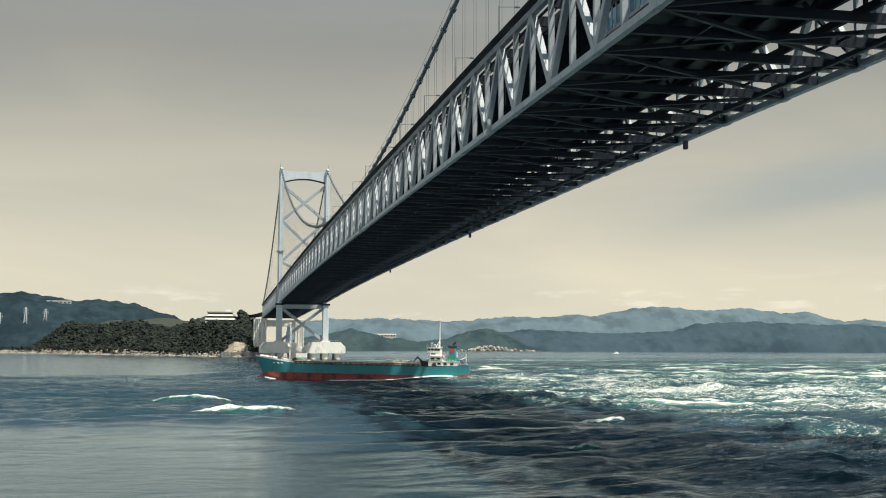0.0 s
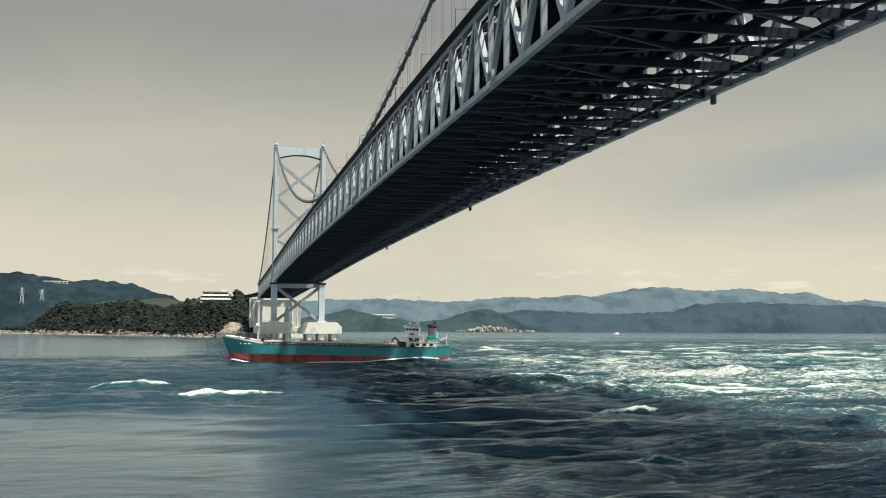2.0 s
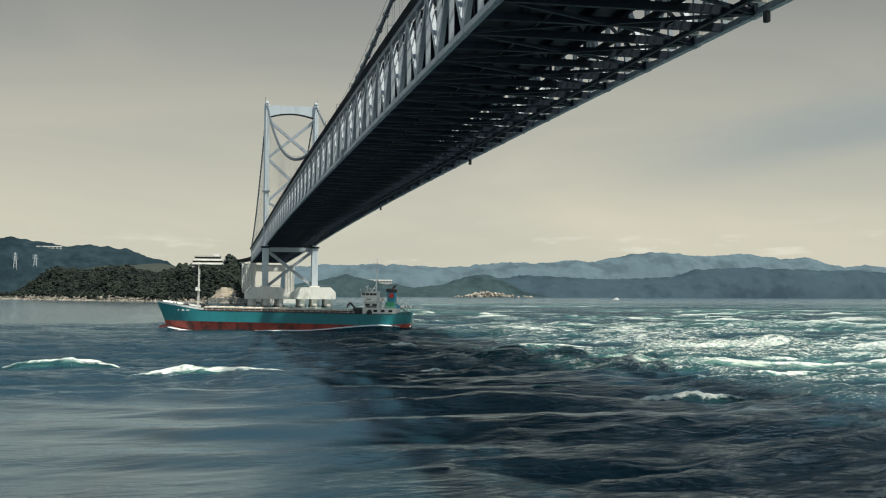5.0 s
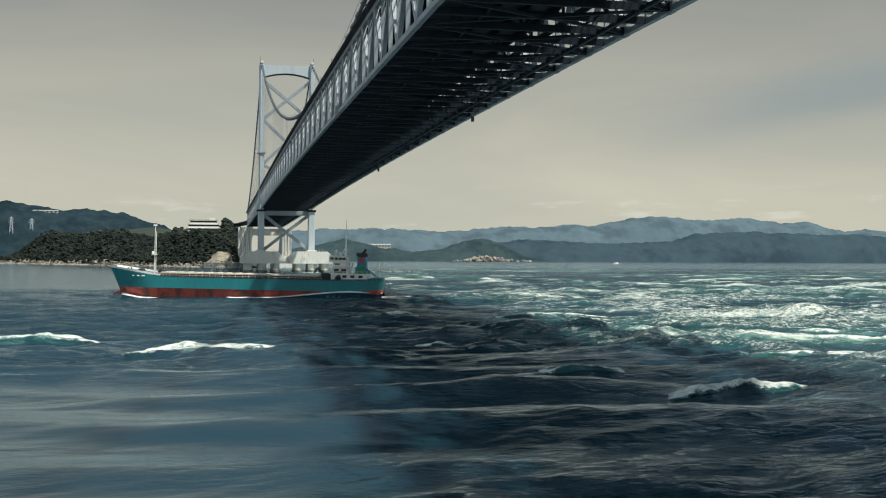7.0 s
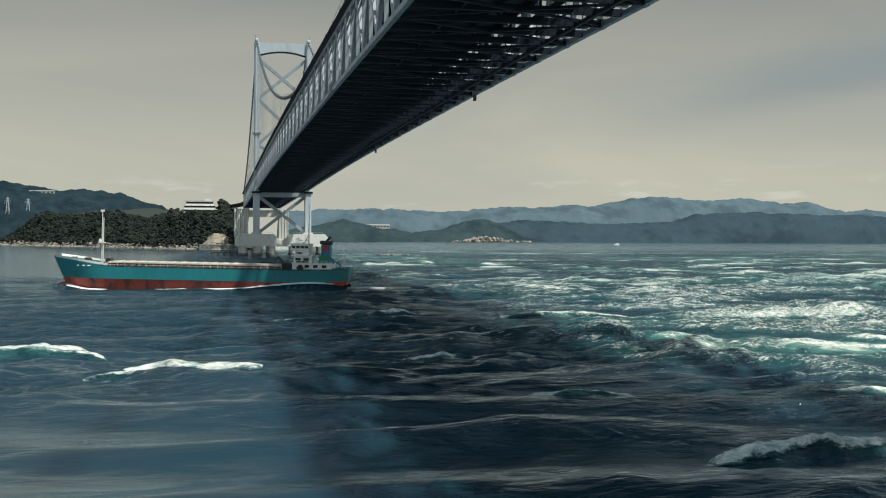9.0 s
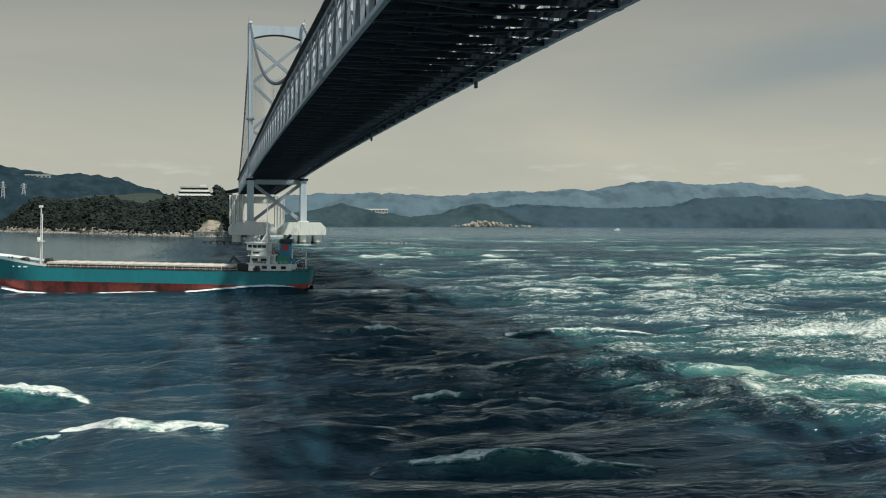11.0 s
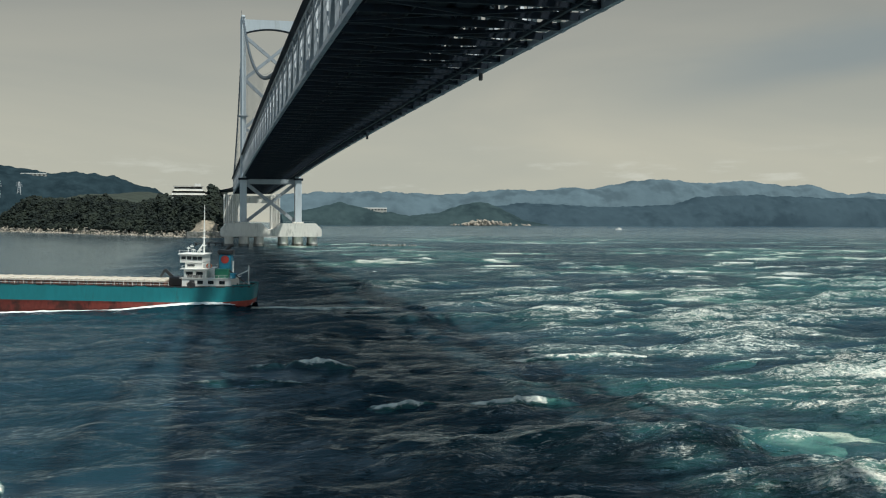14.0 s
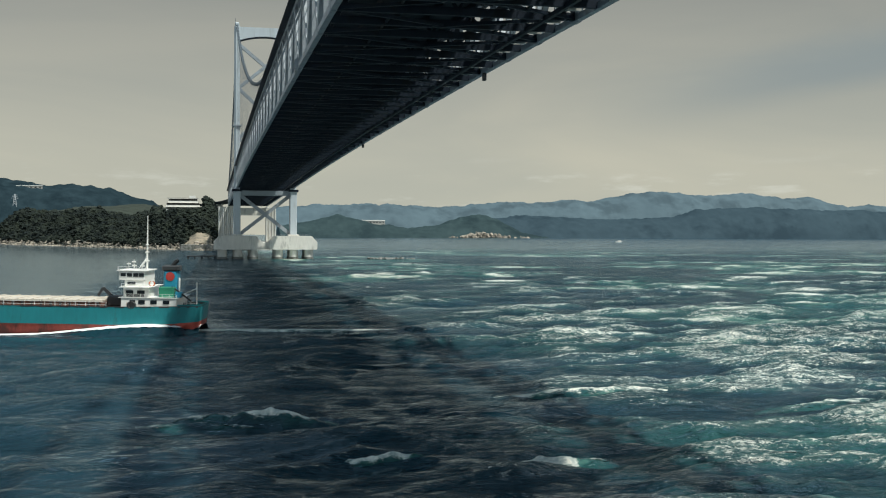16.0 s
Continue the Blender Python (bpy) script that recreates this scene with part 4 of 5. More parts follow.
def build_approach():
    base = thing("approach_viaduct", "dark steel approach viaduct running onto the headland", "viaduct")
    bm = bmesh.new()
    pts = [(-8 - 0.0016 * (y - 330) ** 2, y, 47.0 - 0.03 * (y - 330)) for y in np.linspace(330, 474, 14)]
    for a, b in zip(pts, pts[1:]):
        beam(bm, a, b, 13, 1.7)
    part("girder", bm, STEEL_SHADED, base)
    for k in (5, 9):
        x, y, z = pts[k]
        part("column", box(bmesh.new(), x - 3, x + 3, y - 2, y + 2, 0, z - 1), CONCRETE, base)


build_approach()


# ---- the cargo ship ----
def half_beam(x, z):
    """Half the hull's breadth; x from bow (-32) to stern (35.5), z from keel."""
    full = 5.9
    bow = np.clip((x + 29.6 + 0.40 * (z - 1.5)) / 11.0, 0, 1)
    stern = np.clip((36.0 - x) / 7.0, 0, 1)
    b = full * (1 - (1 - bow) ** 2.3) * (0.70 + 0.30 * stern ** 0.5 if z > 1.5 else 0.25 + 0.75 * stern)
    return max(0.02, b * (1.0 if z > 0.5 else 0.86))


def sheer(x):
    return 5.1 + 1.9 * max(0.0, (-18 - x) / 11.2) + 0.25 * max(0.0, (x - 22) / 13)


def hull_band(levels, xs):
    """Both sides of the hull between heights given as functions of x, closed at the stern."""
    bm = bmesh.new()
    cols = []
    for x in xs:
        row = []
        for f in levels:
            z = f(x)
            # the stem rakes forward with height
            xx = x - max(0.0, (z - 1.2)) * 0.34 * max(0.0, (-21.5 - x) / 8.0)
            xx += max(0.0, (z - 1.2)) * 0.10 * max(0.0, (x - 30) / 5.0)
            row.append((xx, half_beam(x, z), z))
        cols.append(row)
    for s in (-1, 1):
        grid = [[bm.verts.new((x, s * b, z)) for x, b, z in row] for row in cols]
        for a, b in zip(grid, grid[1:]):
            for j in range(len(levels) - 1):
                bm.faces.new((a[j], b[j], b[j + 1], a[j + 1]))
        if s == -1:
            last = grid[-1]
        else:
            for j in range(len(levels) - 1):
                bm.faces.new((last[j], grid[-1][j], grid[-1][j + 1], last[j + 1]))
    bmesh.ops.recalc_face_normals(bm, faces=bm.faces)
    return bm


def window_row(base, parent, xs, y, z, w, h, mat=None):
    me = mesh_of("window", box(bmesh.new(), -w / 2, w / 2, -0.06, 0.06, -h / 2, h / 2), mat or GLASS)
    for x in xs:
        part("window", me, None, parent, at=pose(x, y, z))


def railing(parent, x0, x1, y, z, step=1.5, h=1.0):
    bm = bmesh.new()
    n = max(1, int((x1 - x0) / step))
    for k in range(n + 1):
        x = x0 + (x1 - x0) * k / n
        rod(bm, (x, y, z), (x, y, z + h), 0.035, seg=4)
    for q in (0.5, 1.0):
        beam(bm, (x0, y, z + h * q), (x1, y, z + h * q), 0.05, 0.05)
    part("railing", bm, SHIP_WHITE, parent)


# in ballast: bow up, more of the bottom paint showing
TRIM, LIFT = 1.0, 0.0
LEVEL = pose(0, 0, LIFT, 0, TRIM, 0).inverted()


def build_ship():
    ship = thing("cargo_ship", "teal and red coastal cargo ship under way with white deckhouse aft", "ship")
    xs = [-29.2 + 64.5 * k / 60 for k in range(61)]
    aft = lambda x: 2.30 + 0.6 * max(0.0, (x - 28) / 7.5)
    part("hull", hull_band([aft, lambda x: 3.2, lambda x: 4.4, lambda x: sheer(x)], xs), HULL_TEAL, ship, "teal painted steel topsides", True)
    part("hull_bottom", hull_band([lambda x: -2.0 + 4.1 * max(0.0, (x - 26) / 9.5), lambda x: -0.7 + 2.85 * max(0.0, (x - 26) / 9.5), lambda x: 0.4 + 1.85 * max(0.0, (x - 26) / 9.5), aft], xs), HULL_RED, ship, "red antifouling below the waterline", True)
    bulb = bmesh.new()
    bmesh.ops.create_uvsphere(bulb, u_segments=16, v_segments=10, radius=1, matrix=Matrix.Translation((-29.0, 0, -0.1)) @ Matrix.Diagonal((2.6, 1.2, 1.3, 1)))
    part("bulbous_bow", bulb, HULL_RED, ship, smooth=True)
    deck = bmesh.new()
    rows = [[deck.verts.new((x, s * (half_beam(x, 5) - 0.05), sheer(x) - 0.35)) for s in (-1, 1)] for x in xs]
    for a, b in zip(rows, rows[1:]):
        deck.faces.new((a[0], b[0], b[1], a[1]))
    part("main_deck", deck, DECK_RUST, ship, "rust-red steel deck")
    # white bulwark of the forecastle
    bx = [-29.2 + 10.5 * k / 14 for k in range(15)]
    part("bow_bulwark", hull_band([lambda x: sheer(x) - 0.02, lambda x: sheer(x) + 0.5], bx), SHIP_WHITE, ship, "white bow bulwark")
    part("sheer_strake", hull_band([lambda x: sheer(x) - 0.18, lambda x: sheer(x) + 0.10], [-20 + 55 * k / 40 for k in range(41)]), SHIP_DARK, ship)
    # hold: coaming, folded covers in bays
    part("hatch_coaming", box(bmesh.new(), -18.5, 20.0, -4.2, 4.2, 4.7, 5.75, 0.08), DECK_RUST, ship)
    cover = bmesh.new()
    box(cover, -1.15, 1.15, -4.35, 4.35, 5.753, 6.15, 0.08)
    box(cover, -0.12, 0.12, -4.38, 4.38, 6.15, 6.26)
    cover = mesh_of("hatch_cover", cover, HATCH)
    for k in range(16):
        part("hatch_cover", cover, None, ship, at=pose(-17.2 + 2.4 * k, 0, 0))
    stay = mesh_of("coaming_stay", box(bmesh.new(), -0.09, 0.09, -4.9, -4.2, 4.8, 5.7), SHIP_DARK)
    for k in range(26):
        part("coaming_stay", stay, None, ship, at=pose(-18 + 1.5 * k, 0, 0))
    railing(ship, -19, 21, -5.75, 5.0, 1.6, 0.9)
    # forecastle
    mast = part("fore_mast", rod(bmesh.new(), (-21.1, 0, 5.0), (-21.1, 0, 17.2), 0.17, 0.08, 10), SHIP_WHITE, ship, "white foremast")
    part("crow_platform", box(bmesh.new(), -21.7, -20.5, -0.7, 0.7, 10.2, 10.35), SHIP_WHITE, mast)
    part("mast_lamp", box(bmesh.new(), -21.8, -21.3, -0.25, 0.25, 10.4, 11.1, 0.08), SHIP_WHITE, mast)
    part("mast_top", box(bmesh.new(), -21.5, -20.7, -0.12, 0.12, 17.3, 17.8), SHIP_WHITE, mast)
    part("ladder", box(bmesh.new(), -20.82, -20.76, -0.22, 0.22, 5.2, 16.0), SHIP_WHITE, mast)
    for x in (-24.3, -19.3):
        wl_ = bmesh.new()
        rod(wl_, (x, -1.3, 6.2), (x, 1.3, 6.2), 0.62, seg=14)
        box(wl_, x - 0.7, x + 0.7, -1.6, 1.6, 5.0, 5.7)
        part("winch", wl_, SHIP_DARK, ship, "dark mooring winch")
    for x in (-26.4, -23.0, 33.2):
        b_ = bmesh.new()
        for dx in (-0.35, 0.35):
            rod(b_, (x + dx, -2.6, sheer(x) - 0.4), (x + dx, -2.6, sheer(x) + 0.5), 0.2, seg=8)
        part("bollard", b_, SHIP_DARK, ship)
    part("anchor", box(bmesh.new(), -25.6, -24.8, -4.75, -3.9, 3.4, 4.6, 0.2), SHIP_DARK, ship, "stowed black anchor")
    exc = bmesh.new()
    box(exc, 20.4, 22.8, -2.6, 0.4, 5.0, 6.7, 0.2)
    beam(exc, (20.8, -1, 6.6), (19.4, -1, 7.9), 0.5, 0.5)
    beam(exc, (19.4, -1, 7.9), (18.6, -1, 6.6), 0.4, 0.4)
    part("deck_crane", exc, SHIP_DARK, ship, "dark folded deck grab crane")
    fore_parts = {o.name for o in ship.children}
    # deckhouse
    house = part("deckhouse", box(bmesh.new(), 23.2, 32.0, -5.2, 5.2, 5.0, 7.7, 0.08), SHIP_WHITE, ship, "white lower deckhouse")
    window_row(ship, house, (26.5, 28.4, 30.4), -5.22, 6.6, 1.0, 1.0)
    part("door", box(bmesh.new(), 24.6, 25.5, -5.26, -5.15, 5.1, 7.1), SHIP_DARK, house)
    mid = part("upper_house", box(bmesh.new(), 23.4, 27.5, -4.4, 4.4, 7.7, 10.4, 0.08), SHIP_WHITE, ship, "white second tier")
    window_row(ship, mid, (24.4, 26.2), -4.42, 9.1, 1.2, 0.9)
    part("recess", box(bmesh.new(), 23.9, 26.7, -4.46, -4.36, 7.9, 8.55), SHIP_DARK, mid)
    third = part("third_tier", box(bmesh.new(), 23.5, 26.7, -4.0, 4.0, 10.4, 12.2, 0.08), SHIP_WHITE, ship)
    window_row(ship, third, (24.6,), -4.02, 11.4, 1.3, 0.6)
    bridge = part("wheelhouse", box(bmesh.new(), 22.6, 26.7, -4.2, 4.2, 12.2, 14.6, 0.12), SHIP_WHITE, ship, "white wheelhouse")
    window_row(ship, bridge, (23.3, 24.3, 25.3, 26.2), -4.22, 13.6, 0.8, 0.95)
    me = mesh_of("window", box(bmesh.new(), -0.05, 0.05, -0.5, 0.5, -0.5, 0.5), GLASS)
    for y in (-3.5, -2.4, -1.2, 0, 1.2, 2.4, 3.5):
        part("window", me, None, bridge, at=pose(22.59, y, 13.6))
    part("wheelhouse_roof", box(bmesh.new(), 22.3, 27.0, -4.5, 4.5, 14.6, 14.85, 0.05), SHIP_WHITE, ship)
    for z, y, x0, x1 in ((14.85, -4.4, 22.5, 26.8), (10.4, -5.1, 23.2, 27.7), (7.7, -5.1, 24.0, 32.0), (12.2, -4.5, 22.8, 24.0)):
        railing(ship, x0, x1, y, z, 1.1, 0.95)
    for x0, x1, z in ((22.9, 27.9, 10.35), (22.8, 32.4, 7.65)):
        part("deck_edge", box(bmesh.new(), x0, x1, -5.35, 5.35, z, z + 0.12), SHIP_WHITE, ship)
    am = part("main_mast", rod(bmesh.new(), (26.2, 0, 14.8), (26.2, 0, 29.4), 0.2, 0.06, 8), SHIP_WHITE, ship, "white radar mast")
    for z, w in ((17.0, 1.6), (19.4, 1.1), (21.4, 0.8)):
        part("radar", box(bmesh.new(), 26.05, 26.35, -w, w, z, z + 0.28, 0.05), SHIP_WHITE, am)
    part("mast_frame", beam(beam(bmesh.new(), (25.0, -1, 14.8), (26.2, 0, 18.2), 0.14, 0.14), (25.0, 1, 14.8), (26.2, 0, 18.2), 0.14, 0.14), SHIP_WHITE, am)
    for x, y, h in ((24.0, -3.4, 2.2), (25.0, -4.0, 1.6), (23.6, 2.2, 2.6), (26.2, -3.6, 1.5)):
        a_ = bmesh.new()
        rod(a_, (x, y, 14.8), (x, y, 14.8 + h), 0.05, seg=5)
        box(a_, x - 0.3, x + 0.3, y - 0.2, y + 0.2, 14.8 + h * 0.7, 14.8 + h * 0.7 + 0.35)
        part("antenna", a_, SHIP_WHITE, ship)
    # funnel and lockers
    fun = part("funnel", box(bmesh.new(), 29.2, 31.4, -1.6, 1.6, 6.6, 10.9, 0.25), SHIP_BLUE, ship, "blue funnel")
    disc = rod(bmesh.new(), (30.3, -1.68, 10.0), (30.3, -1.58, 10.0), 0.72, seg=20)
    part("funnel_disc", disc, SHIP_RED, fun, "red round funnel mark")
    part("funnel_top", box(bmesh.new(), 28.9, 31.7, -1.7, 1.7, 10.9, 11.8, 0.2), SHIP_DARK, fun, "black funnel top")
    for y in (-0.7, 0.5):
        part("exhaust", rod(bmesh.new(), (30.4, y, 11.7), (31.2, y, 12.7), 0.28, seg=10), SHIP_DARK, fun)
    part("locker", box(bmesh.new(), 29.0, 31.4, -4.3, -1.9, 7.75, 10.5, 0.1), SHIP_GREEN, ship, "green steel locker")
    part("locker", box(bmesh.new(), 31.6, 32.6, -4.3, -2.6, 7.75, 9.3, 0.1), SHIP_BLUE, ship, "blue steel locker")
    part("pipe", rod(bmesh.new(), (31.7, -1.0, 7.7), (31.7, -1.0, 12.8), 0.16, seg=8), SHIP_WHITE, ship)
    ring = bmesh.new()
    tube(ring, [(27.9 + 0.42 * math.cos(q), -4.25, 8.9 + 0.42 * math.sin(q)) for q in [6.283 * k / 14 for k in range(15)]], 0.13, 6)
    part("lifebuoy", ring, ORANGE, ship, "orange lifebuoy")
    tyre = bmesh.new()
    tube(tyre, [(25.0 + 0.55 * math.cos(q), -5.75, 5.5 + 0.55 * math.sin(q)) for q in [6.283 * k / 16 for k in range(17)]], 0.22, 8)
    part("tyre_fender", tyre, SHIP_DARK, ship, "black rubber tyre fender")
    # stern
    part("stern_post", rod(bmesh.new(), (34.6, -1.2, 5.2), (34.6, -1.2, 11.6), 0.1, seg=6), SHIP_WHITE, ship)
    part("stern_boom", rod(bmesh.new(), (31.4, -2.4, 7.6), (34.5, -1.2, 10.0), 0.12, seg=6), SHIP_WHITE, ship)
    part("davit", beam(beam(bmesh.new(), (32.0, -3.4, 9.4), (35.0, -3.2, 5.6), 0.3, 0.3), (32.0, -3.4, 9.4), (30.9, -3.4, 10.6), 0.3, 0.3), SHIP_DARK, ship, "dark slanting davit")
    part("stern_bulwark", hull_band([lambda x: sheer(x) + 0.1, lambda x: sheer(x) + 0.35], [32 + 3.3 * k / 6 for k in range(7)]), HULL_TEAL, ship)
    railing(ship, 32.2, 35.2, -4.4, 5.9, 0.8, 0.9)
    for x in (-25, -23.8, -22.6):
        part("name_mark", box(bmesh.new(), x, x + 0.8, -half_beam(x + 0.4, 5.2) - 0.09, -half_beam(x + 0.4, 5.2) + 0.1, 5.0, 5.4), SHIP_WHITE, ship)
    # the low tiers of a small coaster
    squash = Matrix.Translation((0, 0, 5.0)) @ Matrix.Diagonal((1, 1, 0.61, 1)) @ Matrix.Translation((0, 0, -5.0))
    done = set()
    for ob in ship.children:
        if ob.name in fore_parts or ob.name.split(".")[0] in ("tyre_fender", "stern_bulwark", "lifebuoy", "funnel"):
            continue
        for o in (ob, *ob.children):
            placed = o.matrix_basis.translation.length > 0.001
            if o.data.name not in done:
                done.add(o.data.name)
                o.data.transform(Matrix.Diagonal((1, 1, 0.61, 1)) if placed else squash)
            if placed:
                o.matrix_basis = Matrix.Translation(squash @ o.matrix_basis.translation)
    # foam that the hull pushes aside
    rng = random.Random(3)
    for s in (-1, 1):
        bm, swell = bmesh.new(), bmesh.new()
        prev = before = None
        for k in range(91):
            x = -31.4 + 0.745 * k
            b = half_beam(min(max(x, -29.2), 35), 0.8) if x > -29.2 else 0.1
            rise = min(1.0, max(0.0, (x - 4) / 24.0))
            w = (0.45 + 1.3 * math.exp(-((x + 27.4) / 5) ** 2) + 1.5 * rise ** 2) * rng.uniform(0.55, 1.35)
            z = 0.10 + 0.80 * math.exp(-((x + 28.4) / 3.5) ** 2) + 0.18 * math.sin(x * 0.2 + 1.0) * (1 - rise) + 1.75 * rise * rise * (3 - 2 * rise) - 0.5 * max(0.0, (x - 29) / 8) + rng.uniform(-0.05, 0.05)
            row = [bm.verts.new((x, s * (b - 0.25), z + 0.22)), bm.verts.new((x, s * (b + 0.4 * w), z + 0.12)), bm.verts.new((x, s * (b + w), z - 0.12))]
            low = [swell.verts.new((x, s * (b + 0.5 * w), z + 0.03)), swell.verts.new((x, s * (b + w + 1.2), z - 0.30 - 0.3 * rise)), swell.verts.new((x, s * (b + w + 4.5), -0.9))]
            if prev:
                for j in range(2):
                    bm.faces.new((prev[j], row[j], row[j + 1], prev[j + 1])[::s])
                    swell.faces.new((before[j], low[j], low[j + 1], before[j + 1])[::s])
            prev, before = row, low
        part("bow_wave", bm, FOAM, ship, "white foam along the waterline", True, LEVEL)
        part("hull_swell", swell, SEA, ship, "dark water heaped along the hull", True, LEVEL)
    u, v = np.meshgrid(np.linspace(0, 1, 90), np.linspace(-1, 1, 12))
    X, Y = 33 + 75 * u, v * (1.8 + 2.2 * u) + 5 * u * u
    Z = 0.60 * (1 - np.abs(v) ** 2) - 1.1 * np.abs(v) ** 4 - 0.30 * u + 0.25 * (fractal(X / 3, Y / 2, 12, 3) - 0.5) + 0.15
    wake = grid_mesh("wake", X, Y, Z, SEA, {"foam": (1 - 0.45 * np.abs(v)) * (1.35 - 0.75 * u) * (0.45 + fractal(X / 5, Y / 2, 13, 3) * 0.8), "chop": 0.6 + 0 * u, "upwell": 0.3 + 0 * u})
    part("wake", wake, None, ship, "foaming wake astern", at=LEVEL)
    return ship


cargo_ship = build_ship()
SHIP_ROWS = [(0, -17.96, -485.3, -15.3), (1, -20.97, -486.15, -14.88), (2, -24.14, -487.02, -14.45), (3, -27.69, -487.92, -14.03),
             (4, -30.87, -488.84, -13.6), (5.2, -35.32, -489.97, -13.09), (6.5, -39.95, -491.22, -12.54), (7.5, -43.63, -492.22, -12.12),
             (8.5, -47.41, -493.23, -11.69), (9.7, -51.55, -494.48, -11.18), (11, -55.77, -495.87, -10.63), (12, -58.61, -496.96, -10.21),
             (13, -61.22, -498.08, -9.78), (14, -63.78, -499.22, -9.36), (15, -66.67, -500.38, -8.93), (16, -69.28, -501.56, -8.51)]


def build_boat():
    boat = thing("motor_boat", "small white motor boat far out on the strait", "boat", pose(664, 1158, 0.3))
    part("hull", prism(bmesh.new(), [(-6, 1.2), (-5, -0.4), (5, -0.4), (5.4, 1.2)], -1.6, 1.6), BUILD_WHITE, boat)
    part("cabin", box(bmesh.new(), -1.5, 3, -1.3, 1.3, 1.2, 3.2, 0.2), BUILD_WHITE, boat)


build_boat()


# ---- breaking waves of the race ----
def wave_mesh(seed, long, wide, high, foamy, green):
    """A standing breaker: an uneven ridge along x, steeper on its -y side, foam spilling from its crest."""
    nx, ny = 150, 72
    u, v = np.meshgrid(np.linspace(-1.3, 1.3, nx), np.linspace(-1.8, 2.2, ny))
    bend = 0.9 * (fractal(u * 1.6 + seed, u * 0, seed, 3) - 0.5) + 0.25 * u * math.sin(seed) + 0.22 * (fractal(u * long * 0.5, v * wide * 0.3, seed + 6, 3) - 0.5)
    w = v - bend
    ridge = np.where(w < 0, np.exp(-(w / 0.42) ** 2), np.exp(-(w / 0.95) ** 2))
    ends = np.clip(1 - np.abs(u / 1.2) ** 2, 0, 1)
    lump = 0.55 + 0.9 * fractal(u * 3 + seed, v * 1.5, seed + 1, 4)
    edge = smooth_step(1.7, 1.0, np.abs(v - 0.1)) * smooth_step(1.28, 0.95, np.abs(u))
    Z = 1.4 * high * ridge * ends * lump + 0.25 * high * (fractal(u * long * 0.9, v * wide * 0.9, seed + 2, 4) - 0.5) * edge - 1.5 * (1 - edge) - 0.10
    # the crest breaks in patches that spill down the face; torn streaks trail behind it
    broken = smooth_step(0.28, 0.56, fractal(u * 2.2 + seed, u * 0 + 2.5, seed + 3, 3)) * ends ** 0.7
    face = np.where(w < 0.02, np.exp(-((w - 0.02) / 0.24) ** 2), np.exp(-((w - 0.02) / 0.42) ** 2)) * broken
    trail = smooth_step(-0.1, 0.15, w) * np.exp(-np.clip(w, 0, 9) / 0.45) * smooth_step(0.40, 0.66, fractal(u * long * 0.35, v * wide * 0.9, seed + 4, 4)) * ends
    milky = np.exp(-((w - 0.25) / 0.6) ** 2) * ends * smooth_step(0.30, 0.62, fractal(u * 2.0 + seed, v * 1.2, seed + 8, 3))
    vein = 1 - np.abs(2 * fractal(u * long * 1.1 + v * wide * 0.4, v * wide * 0.7, seed + 12, 3) - 1) ** 0.6
    foam = foamy * (1.10 * face + 0.95 * trail) * edge * (0.30 + 0.85 * fractal(u * long * 0.6, v * wide * 1.2, seed + 9, 4) + 0.35 * vein)
    chop = 0.6 * np.ones_like(u)
    up = np.clip(0.22 * green * ridge * ends + 0.30 * foam + 0.66 * min(1.0, foamy) * milky * edge, 0, 1)
    me = grid_mesh("breaking_wave", u * long, v * wide, Z, SEA, {"foam": foam, "chop": chop, "upwell": up})
    # the white cap lies on the crest as a thin layer
    idx = np.arange(nx * ny).reshape(ny, nx)
    quads = np.stack([idx[:-1, :-1], idx[:-1, 1:], idx[1:, 1:], idx[1:, :-1]], -1).reshape(-1, 4)
    quads = quads[foam.ravel()[quads].mean(1) > 0.42]
    if not len(quads):
        return me, None
    used, inv = np.unique(quads, return_inverse=True)
    pts = np.stack([u * long, v * wide, Z + 0.05], -1).reshape(-1, 3)[used]
    cap = bpy.data.meshes.new("foam_cap")
    cap.from_pydata(pts.tolist(), [], inv.reshape(-1, 4).tolist())
    cap.polygons.foreach_set("use_smooth", [True] * len(cap.polygons))
    for key, q in (("foam", foam), ("chop", chop), ("upwell", up)):
        cap.attributes.new(key, "FLOAT", "POINT").data.foreach_set("value", q.ravel()[used].astype(np.float32))
    cap.materials.append(SEA)
    return me, cap


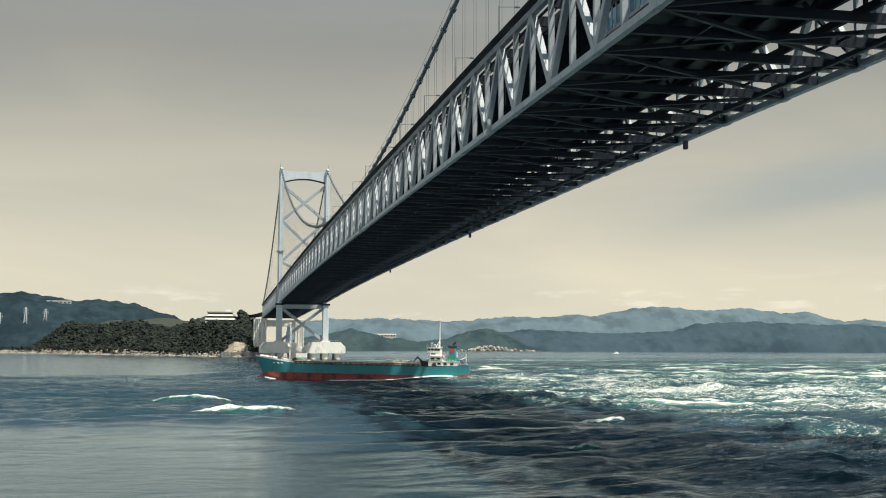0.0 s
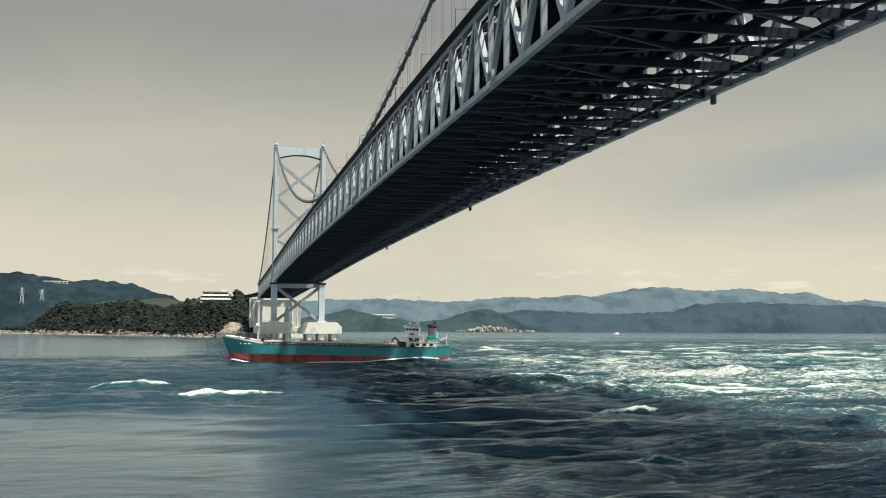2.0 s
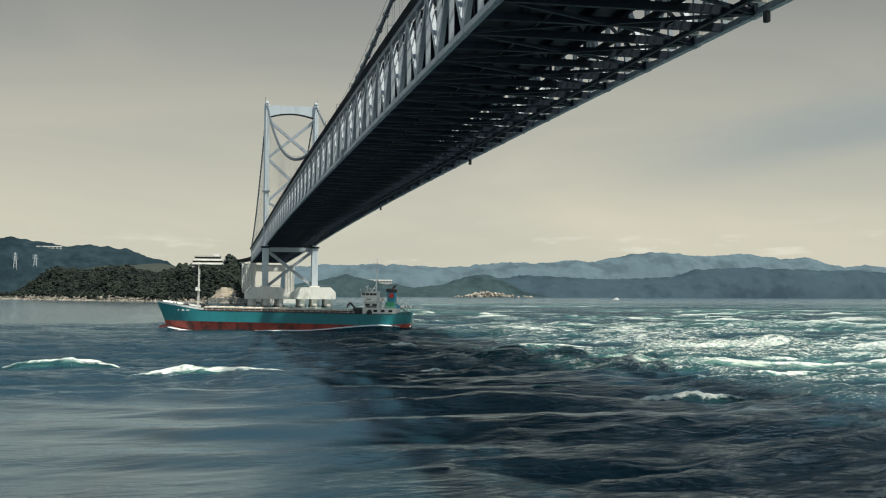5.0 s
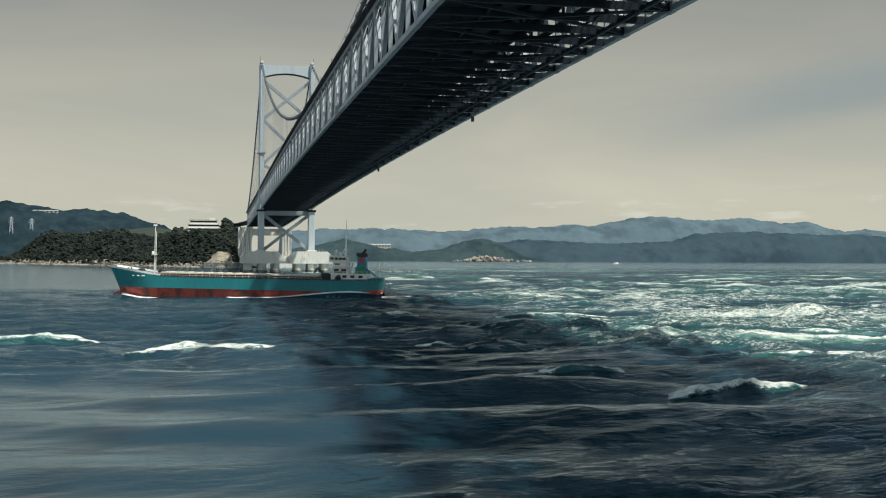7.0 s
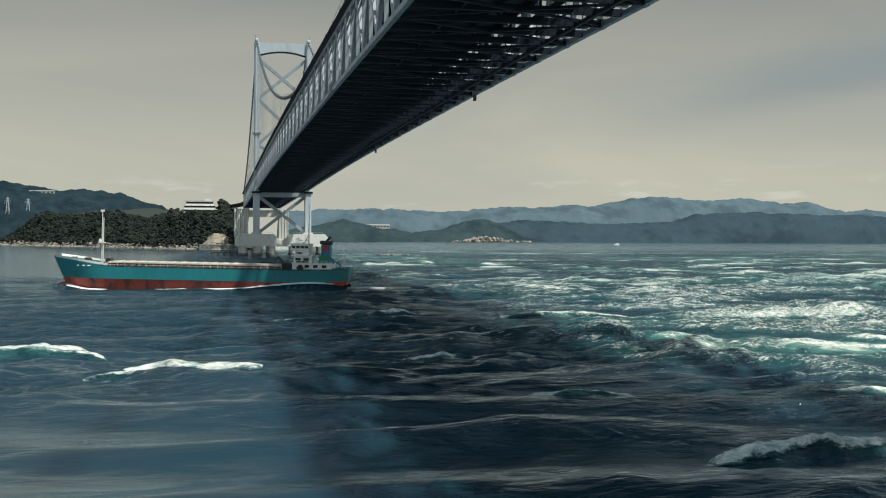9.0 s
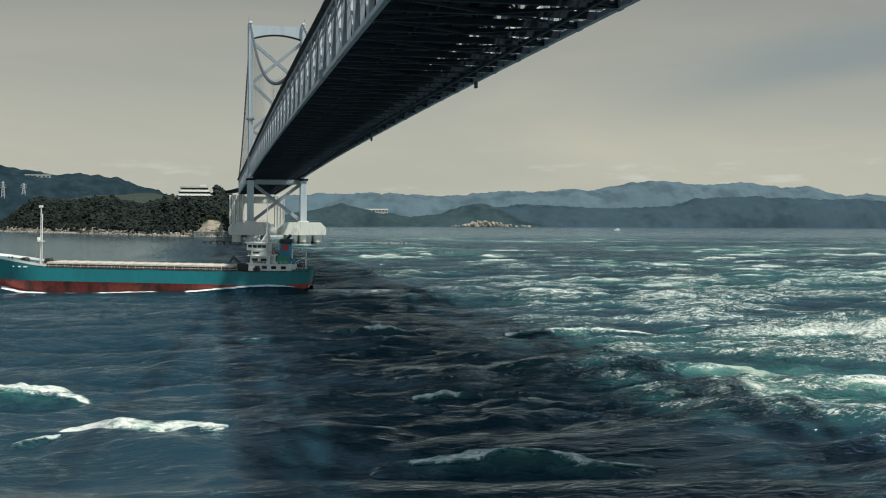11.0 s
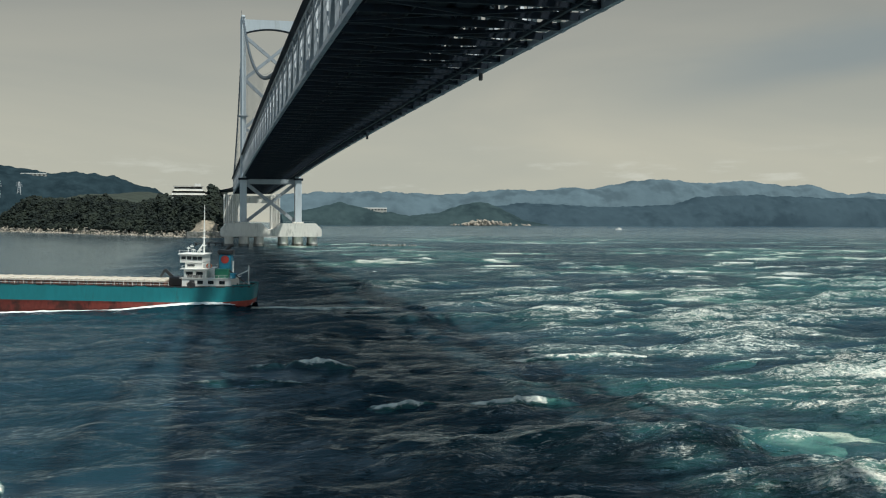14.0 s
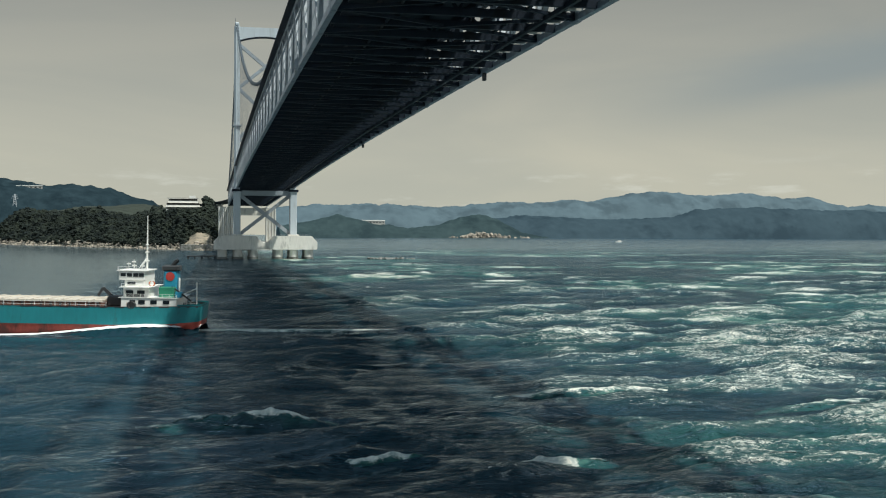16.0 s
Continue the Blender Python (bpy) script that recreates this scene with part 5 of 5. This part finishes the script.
# half-length, half-width, height, foam, green, then its drift: seconds, x, y, lift, turn
WAVES = [
    (10.5, 4.2, 1.25, 1.15, 0.3, [(0, -55, -665, 0, 4), (3.5, -52.5, -658, 0, 2), (7, -47, -662, 0, 0), (11, -44, -663, -0.1, -4), (16, -44, -664, -0.4, -6)]),
    (7.5, 4.8, 1.1, 1.10, 0.2, [(0, -65, -622, -0.1, 6), (3.5, -70, -634, 0, 4), (7, -67, -645, 0, 2), (11, -58, -644, 0, -8), (16, -56, -638, -0.3, -8)]),
    (7.5, 2.8, 1.05, 1.15, 0.2, [(0, -18, -596, -0.3, -6), (8, -20, -595, -0.1, -6), (11, -21, -595, 0, -8), (14.5, -27, -591, 0, -10), (16, -29, -599, 0, -12)]),
    (13.0, 5.0, 0.9, 0.95, 0.5, [(0, 6, -600, -0.1, 3), (11, 4, -601, 0, 5), (14.5, 6, -590, 0, 8), (16, 5, -590, 0, 8)]),
    (26.0, 6.5, 0.5, 0.85, 0.6, [(0, 14, -486, 0, 2), (11, 17, -485, 0, 2), (16, 22, -478, 0, 3)]),
    (12.0, 3.4, 1.1, 1.10, 0.5, [(0, 23, -652, -0.1, 4), (3.5, 16, -668, 0, 3), (7, 11, -675, 0, 2), (8.5, 6, -682, 0, 0), (16, 4, -690, -0.3, 0)]),
    (14.0, 4.4, 0.6, 0.76, 0.9, [(0, 9, -662, -0.2, 0), (11, 7, -658, 0, -4), (12.5, 5, -647, 0, -4), (16, 8, -640, 0, -6)]),
    (10.0, 3.6, 0.75, 0.74, 0.4, [(0, 28, -600, 0, 6), (14.5, 26, -595, 0, 8), (16, 26, -599, 0, 8)]),
    (4.6, 2.2, 0.75, 1.25, 0.2, [(0, -24, -655, -0.3, 0), (12.5, -21, -645, 0, -4), (14.5, -19, -613, 0, -6), (16, -20, -617, 0, -6)]),
    (6.5, 3.4, 1.0, 1.45, 0.3, [(0, -16, -640, -0.4, 4), (11, -14, -634, -0.2, 4), (14.5, -9, -618, 0, 8), (16, -10, -622, 0, 10)]),
    (8.5, 2.5, 0.8, 1.2, 0.2, [(0, -20, -676, -0.4, 0), (7.5, -18, -684, -0.1, 0), (11, -23, -674, 0, -8), (16, -26, -660, -0.3, -8)]),
    (5.5, 2.2, 0.6, 0.86, 0.2, [(0, -24, -730, 0, -4), (1.5, -24, -737, 0, -4), (4, -23, -745, -0.2, -4), (16, -22, -752, -0.5, -4)]),
    (8.0, 2.6, 0.7, 0.66, 0.2, [(0, -28, -632, 0, 4), (3.5, -26, -640, 0, 4), (7, -29, -605, 0, 0), (16, -34, -600, -0.3, 0)]),
    (5.0, 2.2, 0.6, 0.74, 0.2, [(0, -8, -606, 0, 4), (3.5, -14, -618, 0, 2), (7, -14, -612, 0, 0), (16, -6, -604, -0.2, 0)]),
    (12.0, 4.0, 0.7, 0.62, 0.3, [(0, -40, -668, -0.2, -6), (7, -42, -666, -0.1, -6), (11, -43, -664, 0, -10), (16, -44, -650, -0.2, -10)]),
    (6.5, 3.0, 0.95, 1.70, 0.2, [(0, -6, -688, -0.4, 6), (6.5, -9, -696, -0.1, 6), (8, -11, -700, 0, 4), (10, -13, -702, -0.1, 2), (16, -14, -704, -0.4, 0)]),
    (13.0, 6.0, 0.6, 0.80, 0.4, [(0, 12, -378, 0, 2), (8, 10, -376, 0, 3), (16, 8, -374, 0, 4)]),
    (10.0, 6.0, 0.6, 0.8, 0.3, [(0, -4, -322, 0, -3), (8, -2, -324, 0, -2), (16, 0, -326, 0, -2)]),
    (30.0, 8.0, 0.6, 0.85, 0.3, [(0, 60, -130, 0, 2), (8, 58, -128, 0, 2), (16, 56, -126, 0, 3)]),
    (22.0, 7.0, 0.6, 0.8, 0.3, [(0, 92, -258, 0, 0), (8, 90, -262, 0, 0), (16, 88, -266, 0, 2)]),
    (16.0, 5.5, 0.8, 1.00, 0.5, [(0, 58, -470, 0, 4), (8, 56, -474, 0, 4), (16, 54, -478, 0, 5)]),
]


def build_waves():
    made = []
    for k, (long, wide, high, foamy, green, rows) in enumerate(WAVES):
        body, cap = wave_mesh(k * 7 + 3, long, wide, high, foamy, green)
        ob = new("breaking_wave")
        part("water_body", body, None, ob)
        if cap:
            part("foam_cap", cap, None, ob, "white foam breaking along the crest")
        tagged(ob, "dark teal standing wave with white foam breaking on it", "wave", "breaking waves")
        made.append((ob, rows))
    return made


breaking_waves = build_waves()


def motions():
    walk(cargo_ship, [(t, pose(x, y, LIFT, 0, TRIM, h)) for t, x, y, h in SHIP_ROWS])
    for wave, rows in breaking_waves:
        walk(wave, [(t, pose(x, y, z, 0, 0, turn)) for t, x, y, z, turn in rows])


motions()
